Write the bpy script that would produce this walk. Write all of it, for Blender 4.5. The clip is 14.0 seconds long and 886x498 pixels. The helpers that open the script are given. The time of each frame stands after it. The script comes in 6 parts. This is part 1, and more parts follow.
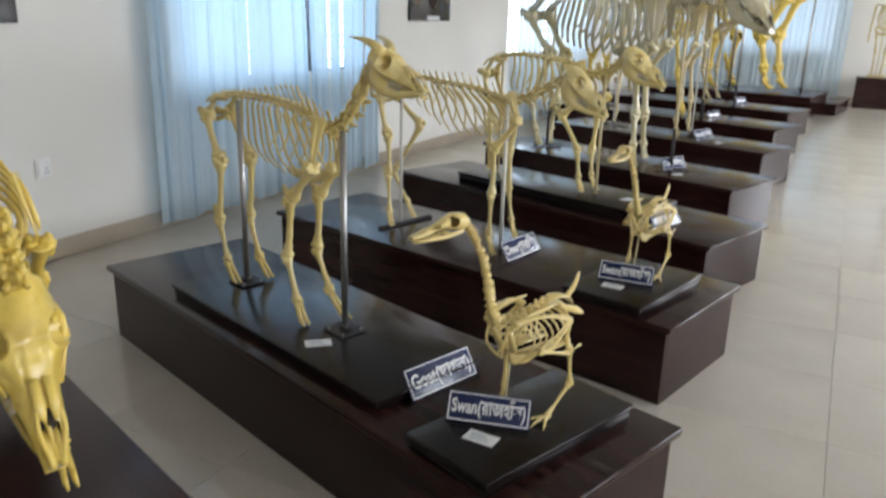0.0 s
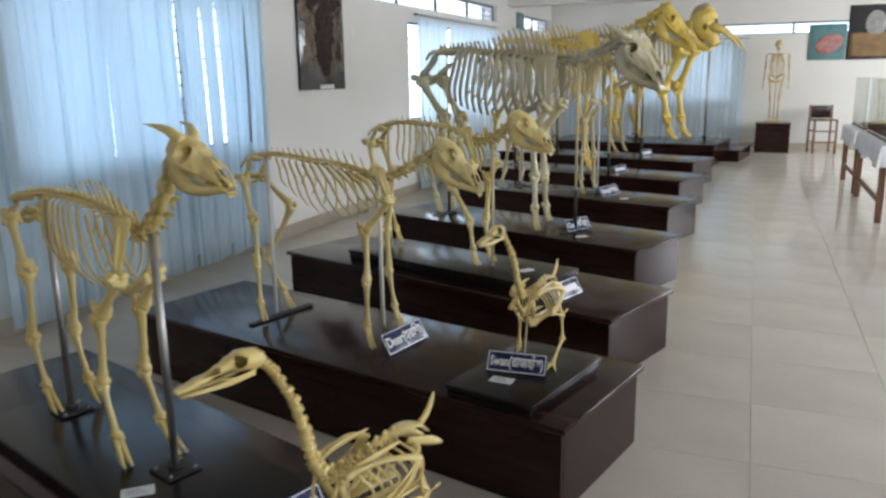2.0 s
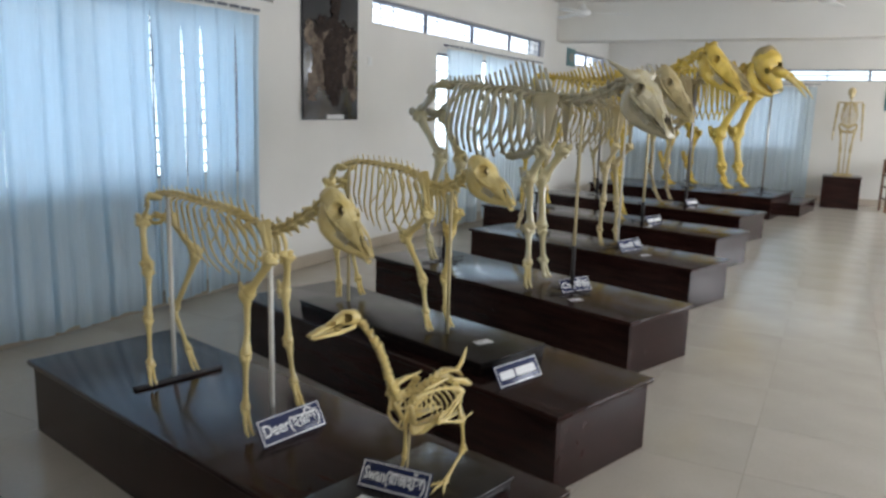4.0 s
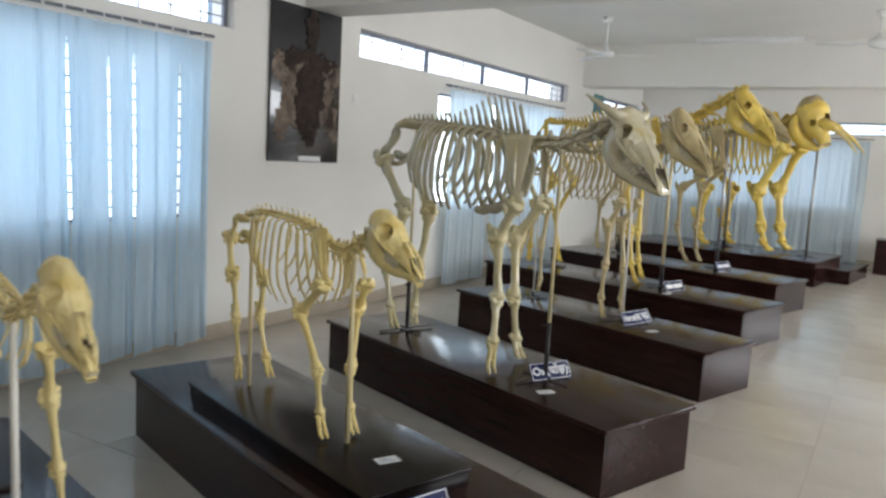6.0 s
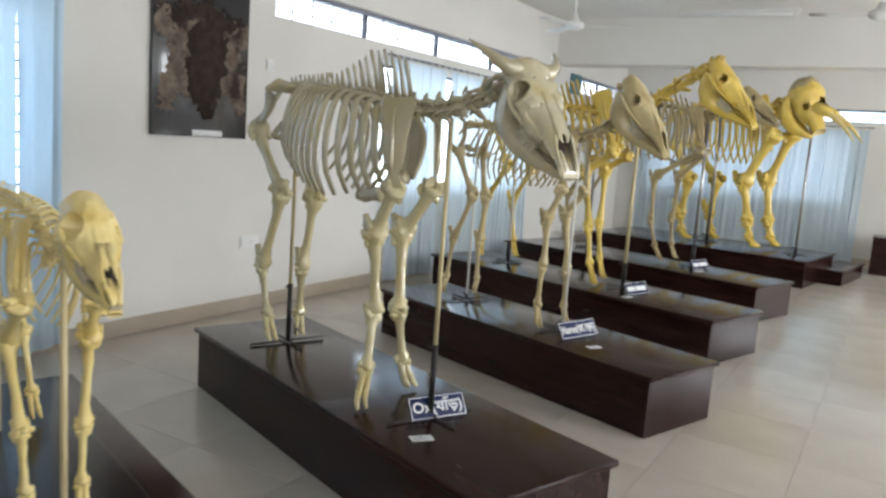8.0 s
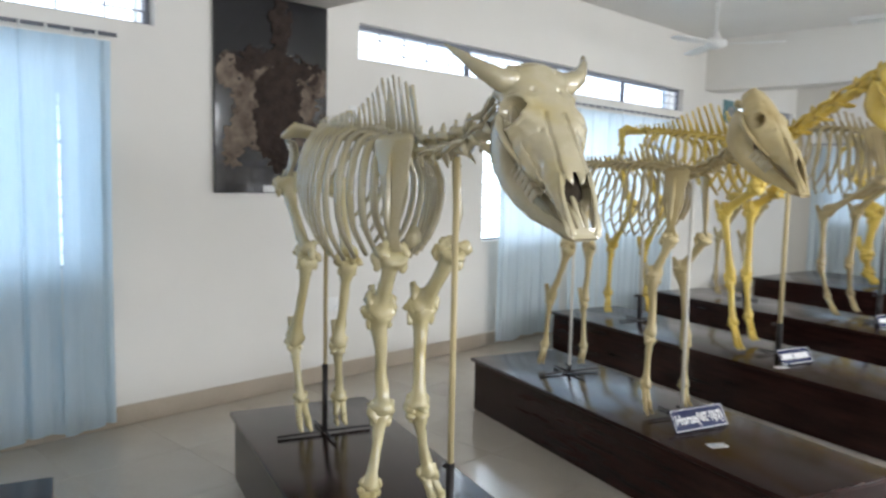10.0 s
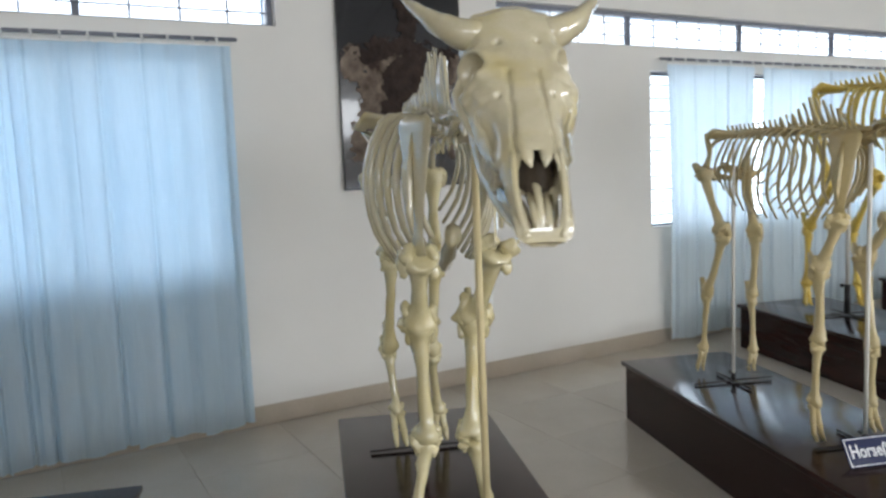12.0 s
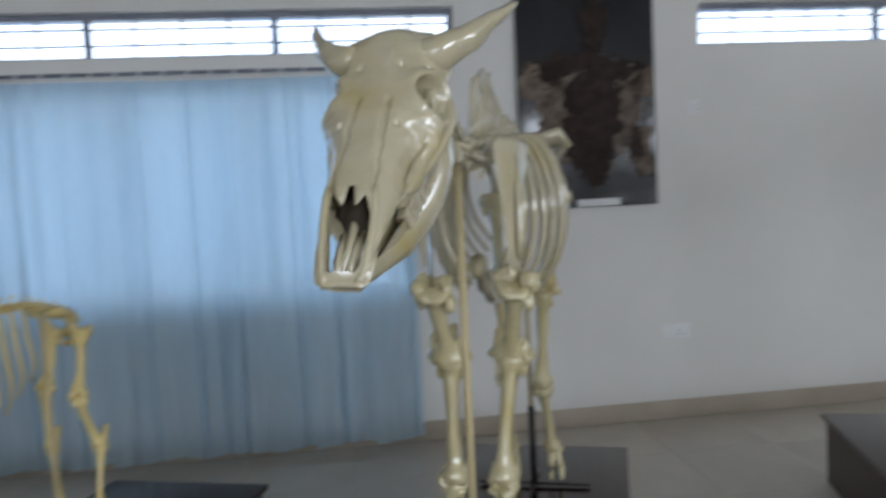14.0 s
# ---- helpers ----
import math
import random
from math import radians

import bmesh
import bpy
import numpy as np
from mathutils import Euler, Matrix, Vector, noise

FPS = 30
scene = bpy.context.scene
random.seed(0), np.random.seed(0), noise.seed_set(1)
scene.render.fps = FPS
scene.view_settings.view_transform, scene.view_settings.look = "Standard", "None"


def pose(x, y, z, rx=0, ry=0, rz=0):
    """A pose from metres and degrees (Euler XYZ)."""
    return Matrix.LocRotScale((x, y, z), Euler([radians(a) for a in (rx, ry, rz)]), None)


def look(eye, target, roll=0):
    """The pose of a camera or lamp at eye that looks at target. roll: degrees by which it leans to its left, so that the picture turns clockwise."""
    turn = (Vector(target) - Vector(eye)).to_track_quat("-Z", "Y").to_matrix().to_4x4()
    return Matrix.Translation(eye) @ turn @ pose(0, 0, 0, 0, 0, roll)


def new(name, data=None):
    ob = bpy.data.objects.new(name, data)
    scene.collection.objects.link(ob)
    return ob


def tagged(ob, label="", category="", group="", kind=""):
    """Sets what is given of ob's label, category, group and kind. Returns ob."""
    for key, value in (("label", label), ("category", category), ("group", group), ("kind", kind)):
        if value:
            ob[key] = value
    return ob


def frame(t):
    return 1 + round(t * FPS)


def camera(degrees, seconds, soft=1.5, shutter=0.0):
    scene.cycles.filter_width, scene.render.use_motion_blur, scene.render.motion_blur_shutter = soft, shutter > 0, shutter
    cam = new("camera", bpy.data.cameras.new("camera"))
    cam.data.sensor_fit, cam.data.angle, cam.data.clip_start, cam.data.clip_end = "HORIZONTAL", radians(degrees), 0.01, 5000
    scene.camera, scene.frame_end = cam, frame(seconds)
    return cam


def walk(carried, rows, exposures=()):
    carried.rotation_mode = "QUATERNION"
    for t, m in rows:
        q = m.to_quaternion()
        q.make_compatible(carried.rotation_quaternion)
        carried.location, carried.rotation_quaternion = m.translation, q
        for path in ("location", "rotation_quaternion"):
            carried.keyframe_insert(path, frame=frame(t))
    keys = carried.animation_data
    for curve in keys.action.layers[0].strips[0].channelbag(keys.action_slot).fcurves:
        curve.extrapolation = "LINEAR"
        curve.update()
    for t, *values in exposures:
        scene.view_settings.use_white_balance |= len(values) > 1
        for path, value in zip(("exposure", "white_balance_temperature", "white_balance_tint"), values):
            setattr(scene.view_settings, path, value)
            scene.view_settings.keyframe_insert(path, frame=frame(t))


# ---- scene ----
cam = camera(60.5, 14.0, soft=2.6, shutter=0.5)
PATH = [
    (0, (0.136, 0.539, 1.482), (-0.737, 2.238, 0.888), 1.6),
    (0.5, (0.198, 0.586, 1.508), (-0.695, 2.299, 0.99), 1.8),
    (1, (0.245, 0.627, 1.503), (-0.667, 2.331, 0.99), 1.4),
    (1.5, (0.244, 0.753, 1.494), (-0.6, 2.496, 0.994), 1.3),
    (2, (0.198, 1.012, 1.512), (-0.534, 2.82, 1.068), -0.9),
    (2.5, (0.215, 1.202, 1.508), (-0.587, 2.973, 1.036), -1.3),
    (3, (0.39, 1.386, 1.535), (-0.555, 3.096, 1.106), 1.3),
    (3.5, (0.464, 1.562, 1.527), (-0.417, 3.307, 1.105), -0.2),
    (4, (0.508, 1.834, 1.538), (-0.393, 3.582, 1.173), 1.6),
    (6.5, (0.575, 3.194, 1.525), (-0.452, 4.892, 1.277), 3.1),
    (7, (0.614, 3.475, 1.488), (-0.379, 5.187, 1.2), 4.3),
    (9.5, (0.466, 4.849, 1.519), (-0.735, 6.437, 1.327), 0.6),
    (10, (0.528, 5.039, 1.525), (-0.855, 6.471, 1.337), 1.2),
    (10.5, (0.578, 5.161, 1.52), (-0.903, 6.491, 1.328), 1.7),
    (11, (0.505, 5.345, 1.512), (-1.06, 6.571, 1.296), 0.3),
    (11.5, (0.461, 5.518, 1.525), (-1.148, 6.69, 1.332), -2.2),
    (12, (0.552, 5.711, 1.523), (-1.183, 6.681, 1.306), -2.4),
    (12.5, (0.631, 5.882, 1.528), (-1.139, 6.793, 1.336), -1.6),
    (13, (0.567, 6.096, 1.523), (-1.244, 6.928, 1.357), -1.1),
    (13.5, (0.598, 6.25, 1.523), (-1.269, 6.958, 1.416), -3.7),
    (14, (0.686, 6.415, 1.524), (-1.292, 6.674, 1.379), -2.8),
]
EXPOSURE = [(0.0, 0.04, 6000, 10), (1.0, -0.12, 6000, 10), (2.0, -0.36, 5950, 10), (4.0, -0.5, 6050, 10), (7.0, -0.26, 6150, 10), (10.0, -0.18, 6050, 10), (12.0, -0.42, 6050, 10), (13.0, -0.6, 5950, 10), (14.0, -1.0, 5650, 10)]
walk(cam, [(t, look(eye, target, roll)) for t, eye, target, roll in PATH], EXPOSURE)

# ---- the room in numbers ----
WX, EX, SY, NY, CZ = -3.93, 5.2, -2.6, 17.6, 3.31      # window wall, aisle-side wall, south wall, far wall, ceiling
TH = 0.24                                              # wall thickness
TOP = 0.345                                            # height of the display platforms
# window openings of the window wall: y0, y1, z0, z1
WIN = [(4.35, 6.8, 0.95, 2.2), (10.15, 13.45, 0.95, 2.2)]
CLER = [(3.95, 7.15, 2.375, 2.65), (8.715, 13.835, 2.375, 2.65), (15.2, 17.5, 2.36, 2.62)]

# ---- light ----
world = bpy.data.worlds.new("world")
scene.world = world
world.use_nodes = True
wn = world.node_tree.nodes
sky = wn.new("ShaderNodeTexSky")
sky.sky_type, sky.sun_disc = "NISHITA", False
sky.sun_elevation, sky.sun_rotation = radians(50), radians(120)
wn["Background"].inputs[1].default_value = 0.3
world.node_tree.links.new(sky.outputs[0], wn["Background"].inputs[0])


def area(name, loc, rot, sx, sy, power, col):
    d = bpy.data.lights.new(name, "AREA")
    d.shape, d.size, d.size_y, d.energy, d.color = "RECTANGLE", sx, sy, power, col
    ob = new(name, d)
    ob.matrix_world = pose(*loc, *rot)
    return ob


DAY = (0.86, 0.93, 1.0)
for (y0, y1, z0, z1), power in zip(WIN, (19, 26)):
    area("window_light", (WX - TH - 0.06, (y0 + y1) / 2, (z0 + z1) / 2), (0, -90, 0), z1 - z0, y1 - y0, power * (y1 - y0), DAY)
for y0, y1, z0, z1 in CLER:
    area("clerestory_light", (WX - TH - 0.06, (y0 + y1) / 2, (z0 + z1) / 2), (0, -90, 0), z1 - z0, y1 - y0, 3.6 * (y1 - y0), (0.87, 0.89, 1.0))
# daylight of the windows along the aisle-side wall and in the end walls
EWIN = [(-1.2, 1.2), (3.2, 5.6), (7.6, 10.0), (12.0, 14.2), (15.1, 17.3)]
for (y0, y1), power in zip(EWIN, (44, 47, 74, 78, 62)):
    area("aisle_window_light", (EX + 0.02, (y0 + y1) / 2, 1.7), (0, 90, 0), 1.5, y1 - y0, power * (y1 - y0), (0.99, 0.98, 0.97))
area("far_window_light", (-1.8, NY + TH + 0.06, 1.5), (-90, 0, 0), 3.2, 1.1, 30, DAY)
area("far_clerestory_light", (1.6, NY + TH + 0.06, 2.31), (-90, 0, 0), 7.0, 0.24, 11, DAY)


# ---- materials ----
def nodes_of(name):
    m = bpy.data.materials.new(name)
    m.use_nodes = True
    t = m.node_tree
    return m, t, t.nodes["Principled BSDF"], t.nodes.new, t.links.new


def surface(name, c1, c2, rough=0.5, scale=6.0, fine=90.0, bump=0.15, metal=0.0, spots=None, coat=0.0, per=0.0, stretch=(1, 1, 1), r2=None, sss=0.0, depth=0.003, spec=0.5, wide=0.1):
    """Two-scale noise between two colours, fine relief, and roughness that varies."""
    m, t, b, n, l = nodes_of(name)
    tc = n("ShaderNodeTexCoord")
    mp = n("ShaderNodeMapping")
    mp.inputs["Scale"].default_value = stretch
    l(tc.outputs["Object"], mp.inputs[0])
    big, small = n("ShaderNodeTexNoise"), n("ShaderNodeTexNoise")
    big.inputs["Scale"].default_value, small.inputs["Scale"].default_value = scale, fine
    big.inputs["Detail"].default_value, small.inputs["Detail"].default_value = 5, 4
    l(mp.outputs[0], big.inputs[0]), l(mp.outputs[0], small.inputs[0])
    add = n("ShaderNodeMath")
    add.operation = "MULTIPLY_ADD"
    add.inputs[1].default_value = 0.35
    l(small.outputs[0], add.inputs[0]), l(big.outputs[0], add.inputs[2])
    ramp = n("ShaderNodeValToRGB")
    ramp.color_ramp.elements[0].position, ramp.color_ramp.elements[0].color = 0.45, (*c1, 1)
    ramp.color_ramp.elements[1].position, ramp.color_ramp.elements[1].color = 0.9, (*c2, 1)
    l(add.outputs[0], ramp.inputs[0])
    col = ramp.outputs[0]
    if spots:
        sp = n("ShaderNodeTexNoise")
        sp.inputs["Scale"].default_value, sp.inputs["Detail"].default_value = spots[1], 3
        l(mp.outputs[0], sp.inputs[0])
        r = n("ShaderNodeValToRGB")
        r.color_ramp.elements[0].position, r.color_ramp.elements[1].position = spots[2], spots[2] + wide
        l(sp.outputs[0], r.inputs[0])
        mx = n("ShaderNodeMixRGB")
        mx.inputs[2].default_value = (*spots[0], 1)
        l(r.outputs[0], mx.inputs[0]), l(col, mx.inputs[1])
        col = mx.outputs[0]
    if per:
        oi, hs, mr = n("ShaderNodeObjectInfo"), n("ShaderNodeHueSaturation"), n("ShaderNodeMapRange")
        mr.inputs[3].default_value, mr.inputs[4].default_value = 1 - per, 1 + per
        l(oi.outputs["Random"], mr.inputs[0]), l(mr.outputs[0], hs.inputs["Value"]), l(col, hs.inputs["Color"])
        col = hs.outputs[0]
    l(col, b.inputs["Base Color"])
    rr = n("ShaderNodeMapRange")
    rr.inputs[3].default_value, rr.inputs[4].default_value = rough, r2 if r2 else min(1, rough * 1.35)
    l(big.outputs[0], rr.inputs[0]), l(rr.outputs[0], b.inputs["Roughness"])
    b.inputs["Specular IOR Level"].default_value = spec
    b.inputs["Metallic"].default_value, b.inputs["Coat Weight"].default_value = metal, coat
    b.inputs["Coat Roughness"].default_value = 0.06
    if sss:
        b.inputs["Subsurface Weight"].default_value, b.inputs["Subsurface Radius"].default_value = sss, (0.01, 0.007, 0.004)
    if bump:
        bp = n("ShaderNodeBump")
        bp.inputs["Strength"].default_value, bp.inputs["Distance"].default_value = bump, depth
        l(add.outputs[0], bp.inputs["Height"]), l(bp.outputs[0], b.inputs["Normal"])
    return m


M_WALL = surface("wall_paint", (0.70, 0.68, 0.635), (0.76, 0.74, 0.695), 0.55, 1.2, 140, 0.08)
M_CEIL = surface("ceiling_paint", (0.72, 0.71, 0.68), (0.78, 0.77, 0.74), 0.8, 1.0, 120, 0.06)
M_SKIRT = surface("skirting_tile", (0.42, 0.36, 0.28), (0.52, 0.45, 0.36), 0.35, 3, 60, 0.05)
M_TILE = surface("floor_tile", (0.48, 0.437, 0.37), (0.56, 0.515, 0.445), 0.07, 2.2, 60, 0.03, per=0.035, r2=0.24)
M_GROUT = surface("grout", (0.30, 0.27, 0.22), (0.38, 0.34, 0.28), 0.8, 8, 90, 0.1)
M_WOOD = surface("dark_varnished_wood", (0.012, 0.0048, 0.0042), (0.034, 0.0135, 0.011), 0.09, 2.5, 40, 0.07, stretch=(1.2, 9, 9), r2=0.22, spec=0.22)
M_BOARD = surface("black_varnished_board", (0.005, 0.0035, 0.0035), (0.013, 0.008, 0.007), 0.12, 3, 50, 0.08, stretch=(1.2, 8, 8), r2=0.30, spec=0.24)
M_BROWN = surface("brown_wood", (0.10, 0.045, 0.02), (0.19, 0.09, 0.04), 0.4, 4, 40, 0.15, stretch=(8, 8, 1))
M_IRON = surface("blackened_iron", (0.015, 0.014, 0.014), (0.05, 0.045, 0.045), 0.42, 12, 90, 0.2, metal=0.6)
M_STEEL = surface("steel_tube", (0.32, 0.31, 0.30), (0.42, 0.41, 0.40), 0.3, 8, 90, 0.08, metal=0.85)
M_WHITEROD = surface("white_rod", (0.62, 0.60, 0.54), (0.72, 0.70, 0.64), 0.4, 8, 60, 0.05)
M_TANROD = surface("cream_rod", (0.52, 0.43, 0.22), (0.62, 0.52, 0.30), 0.45, 8, 60, 0.08)
M_FRAME = surface("window_metal", (0.16, 0.17, 0.20), (0.24, 0.25, 0.29), 0.45, 6, 60, 0.1)
M_PLASTIC = surface("white_plastic", (0.74, 0.74, 0.72), (0.80, 0.80, 0.78), 0.35, 5, 60, 0.03)
M_NAVY = surface("navy_sign", (0.008, 0.014, 0.06), (0.014, 0.022, 0.085), 0.18, 8, 60, 0.03)
M_LETTER = surface("white_letter", (0.74, 0.75, 0.77), (0.82, 0.83, 0.84), 0.3, 20, 90, 0.02)
M_PAPER = surface("label_paper", (0.66, 0.67, 0.66), (0.76, 0.77, 0.76), 0.45, 9, 90, 0.05)
M_INK = surface("label_ink", (0.10, 0.16, 0.24), (0.16, 0.22, 0.30), 0.5, 20, 90, 0.02)
M_CLOTH = surface("white_tablecloth", (0.70, 0.70, 0.74), (0.80, 0.80, 0.83), 0.8, 6, 120, 0.2)


def bone(name, c1, c2, stain, rough=0.30, lim=0.5, bump=0.14, coat=0.5):
    m = surface(name, c1, c2, rough, 9, 130, bump, spots=(stain, 4.5, lim), coat=coat, r2=rough * 1.5, per=0.06, wide=0.3)
    m.node_tree.nodes["Principled BSDF"].inputs["Coat IOR"].default_value = 1.5 + 0.3 * max(0.0, coat - 0.5) / 0.5
    return m


M_BONE_GOAT = bone("goat_bone", (0.74, 0.58, 0.20), (0.84, 0.71, 0.34), (0.64, 0.44, 0.09))
M_BONE_SWAN = bone("goose_bone", (0.66, 0.50, 0.15), (0.78, 0.63, 0.27), (0.44, 0.28, 0.05))
M_BONE_DEER = bone("deer_bone", (0.71, 0.56, 0.21), (0.82, 0.70, 0.36), (0.62, 0.44, 0.10))
M_BONE_OX = bone("ox_bone", (0.49, 0.43, 0.27), (0.60, 0.54, 0.37), (0.47, 0.38, 0.14), 0.16, 0.5, 0.16, 1.0)
M_BONE_OXLEG = bone("ox_leg_bone", (0.55, 0.47, 0.24), (0.67, 0.60, 0.37), (0.50, 0.39, 0.13), 0.2, 0.48, 0.28, 0.9)
M_BONE_HORSE = bone("horse_bone", (0.50, 0.40, 0.19), (0.62, 0.52, 0.29), (0.38, 0.27, 0.10))
M_BONE_YELLOW = bone("yellow_bone", (0.68, 0.48, 0.07), (0.80, 0.61, 0.14), (0.50, 0.32, 0.04))
M_BONE_TAN = bone("tan_bone", (0.36, 0.28, 0.13), (0.50, 0.40, 0.20), (0.24, 0.17, 0.08))
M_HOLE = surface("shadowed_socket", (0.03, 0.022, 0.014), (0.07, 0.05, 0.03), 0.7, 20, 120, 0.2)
M_TOOTH = surface("tooth", (0.50, 0.43, 0.27), (0.62, 0.56, 0.40), 0.25, 30, 150, 0.1)

# curtain cloth: thin, lets light through
M_CURTAIN, t_, b_, n_, l_ = nodes_of("aqua_curtain_cloth")
wv, tx = n_("ShaderNodeTexNoise"), n_("ShaderNodeTexCoord")
wv.inputs["Scale"].default_value, wv.inputs["Detail"].default_value = 14, 6
mp_ = n_("ShaderNodeMapping")
mp_.inputs["Scale"].default_value = (6, 6, 0.6)
l_(tx.outputs["Object"], mp_.inputs[0]), l_(mp_.outputs[0], wv.inputs[0])
rp = n_("ShaderNodeValToRGB")
rp.color_ramp.elements[0].position, rp.color_ramp.elements[0].color = 0.3, (0.56, 0.605, 0.59, 1)
rp.color_ramp.elements[1].position, rp.color_ramp.elements[1].color = 0.7, (0.64, 0.68, 0.665, 1)
l_(wv.outputs[0], rp.inputs[0]), l_(rp.outputs[0], b_.inputs["Base Color"])
b_.inputs["Roughness"].default_value = 0.75
tr, ms = n_("ShaderNodeBsdfTranslucent"), n_("ShaderNodeMixShader")
tr.inputs[0].default_value = (0.50, 0.72, 0.93, 1)
ms.inputs[0].default_value = 0.53
l_(b_.outputs[0], ms.inputs[1]), l_(tr.outputs[0], ms.inputs[2])
# the weave lets a little straight through
tp_, mt = n_("ShaderNodeBsdfTransparent"), n_("ShaderNodeMixShader")
mt.inputs[0].default_value = 0.03
l_(ms.outputs[0], mt.inputs[1]), l_(tp_.outputs[0], mt.inputs[2])
l_(mt.outputs[0], t_.nodes["Material Output"].inputs[0])
# same cloth with the haze of bright window light put into its colours
M_PALE_CURTAIN = M_CURTAIN.copy()
M_PALE_CURTAIN.name = "light_hazed_curtain_cloth"
for nd in M_PALE_CURTAIN.node_tree.nodes:
    if nd.type == "BSDF_TRANSLUCENT":
        nd.inputs[0].default_value = (0.68, 0.80, 0.90, 1)
    elif nd.type == "VALTORGB":
        nd.color_ramp.elements[0].color, nd.color_ramp.elements[1].color = (0.64, 0.69, 0.70, 1), (0.71, 0.76, 0.77, 1)

M_GLASS, t_, b_, n_, l_ = nodes_of("clear_glass")
b_.inputs["Base Color"].default_value = (0.93, 0.97, 0.96, 1)
b_.inputs["Roughness"].default_value, b_.inputs["Transmission Weight"].default_value, b_.inputs["IOR"].default_value = 0.02, 1.0, 1.45

M_SKY, t_, b_, n_, l_ = nodes_of("bright_overcast_sky")
em = n_("ShaderNodeEmission")
en, er, eo = n_("ShaderNodeTexNoise"), n_("ShaderNodeValToRGB"), n_("ShaderNodeTexCoord")
en.inputs["Scale"].default_value, en.inputs["Detail"].default_value = 0.5, 4
er.color_ramp.elements[0].position, er.color_ramp.elements[0].color = 0.42, (0.50, 0.62, 0.82, 1)
er.color_ramp.elements[1].position, er.color_ramp.elements[1].color = 0.56, (0.88, 0.94, 1.0, 1)
l_(eo.outputs["Object"], en.inputs[0]), l_(en.outputs[0], er.inputs[0]), l_(er.outputs[0], em.inputs[0])
em.inputs[1].default_value = 1.15
l_(em.outputs[0], t_.nodes["Material Output"].inputs[0])


# ---- mesh helpers ----
def link(name, bm, mat, parent=None, smooth=True, label=""):
    me = bpy.data.meshes.new(name)
    bm.to_mesh(me)
    bm.free()
    for m in mat if isinstance(mat, (list, tuple)) else [mat]:
        me.materials.append(m)
    if smooth:
        me.shade_smooth()
    ob = new(name, me)
    if parent is not None:
        ob.parent = parent
    if label:
        ob["label"] = label
    return ob


def part(name, bm, mat, parent, label="", smooth=True):
    return link(name, bm, mat, parent, smooth, label)


def empty(name, m):
    ob = new(name)
    ob.empty_display_size = 0.1
    ob.matrix_world = m
    return ob


def add_box(bm, x0, x1, y0, y1, z0, z1, bevel=0.0, mat=0):
    """A box into bm, its edges bevelled."""
    r = bmesh.ops.create_cube(bm, size=1.0)
    vs = r["verts"]
    for v in vs:
        v.co = Vector((x0 + (v.co.x + 0.5) * (x1 - x0), y0 + (v.co.y + 0.5) * (y1 - y0), z0 + (v.co.z + 0.5) * (z1 - z0)))
    fs = {f for v in vs for f in v.link_faces}
    for f in fs:
        f.material_index = mat
    if bevel:
        es = list({e for v in vs for e in v.link_edges})
        bmesh.ops.bevel(bm, geom=es, offset=bevel, segments=2, profile=0.6, affect="EDGES", material=mat)
    return bm


def box(x0, x1, y0, y1, z0, z1, bevel=0.0):
    return add_box(bmesh.new(), x0, x1, y0, y1, z0, z1, bevel)


def tube(bm, pts, rad, seg=8, flat=1.0, up=(0, 0, 1), caps=True, mat=0):
    """A round or flattened tube along pts with a radius at each; flat squeezes it across 'up'."""
    pts = [Vector(p) for p in pts]
    n = len(pts)
    if not isinstance(rad, (list, tuple)):
        rad = [rad] * n
    rings = []
    ref = Vector(up)
    for i, p in enumerate(pts):
        d = (pts[min(i + 1, n - 1)] - pts[max(i - 1, 0)])
        d = d.normalized() if d.length > 1e-9 else Vector((0, 0, 1))
        a = ref - d * ref.dot(d)
        if a.length < 0.05:
            a = Vector((1, 0, 0)) - d * d.x
            if a.length < 0.05:
                a = Vector((0, 1, 0)) - d * d.y
        a.normalize()
        b = d.cross(a)
        rings.append([bm.verts.new(p + (a * math.cos(k) + b * (math.sin(k) * flat)) * rad[i]) for k in (2 * math.pi * j / seg for j in range(seg))])
    for r0, r1 in zip(rings, rings[1:]):
        for j in range(seg):
            f = bm.faces.new((r0[j], r0[(j + 1) % seg], r1[(j + 1) % seg], r1[j]))
            f.material_index = mat
    if caps:
        for r, inv in ((rings[0], True), (rings[-1], False)):
            f = bm.faces.new(r[::-1] if inv else r)
            f.material_index = mat
    return bm


def rod(p, q, r, seg=10):
    return tube(bmesh.new(), [p, q], r, seg)


def spline(ctrl, n):
    """n points on a smooth curve through the control points."""
    c = [Vector(p) for p in ctrl]
    c = [2 * c[0] - c[1]] + c + [2 * c[-1] - c[-2]]
    out = []
    for i in range(n):
        s = i / (n - 1) * (len(c) - 3)
        k = min(int(s), len(c) - 4)
        u = s - k
        p0, p1, p2, p3 = c[k:k + 4]
        out.append(0.5 * (2 * p1 + (p2 - p0) * u + (2 * p0 - 5 * p1 + 4 * p2 - p3) * u * u + (3 * p1 - p0 - 3 * p2 + p3) * u ** 3))
    return out


def blob(bm, c, r, axes=None, sub=2, mat=0):
    """An ellipsoid with radii r along the axes (columns of a matrix)."""
    m = Matrix.Translation(Vector(c)) @ (axes.to_4x4() if axes else Matrix()) @ Matrix.Diagonal((*r, 1))
    for f in {f for v in bmesh.ops.create_icosphere(bm, subdivisions=sub, radius=1.0, matrix=m)["verts"] for f in v.link_faces}:
        f.material_index = mat
    return bm


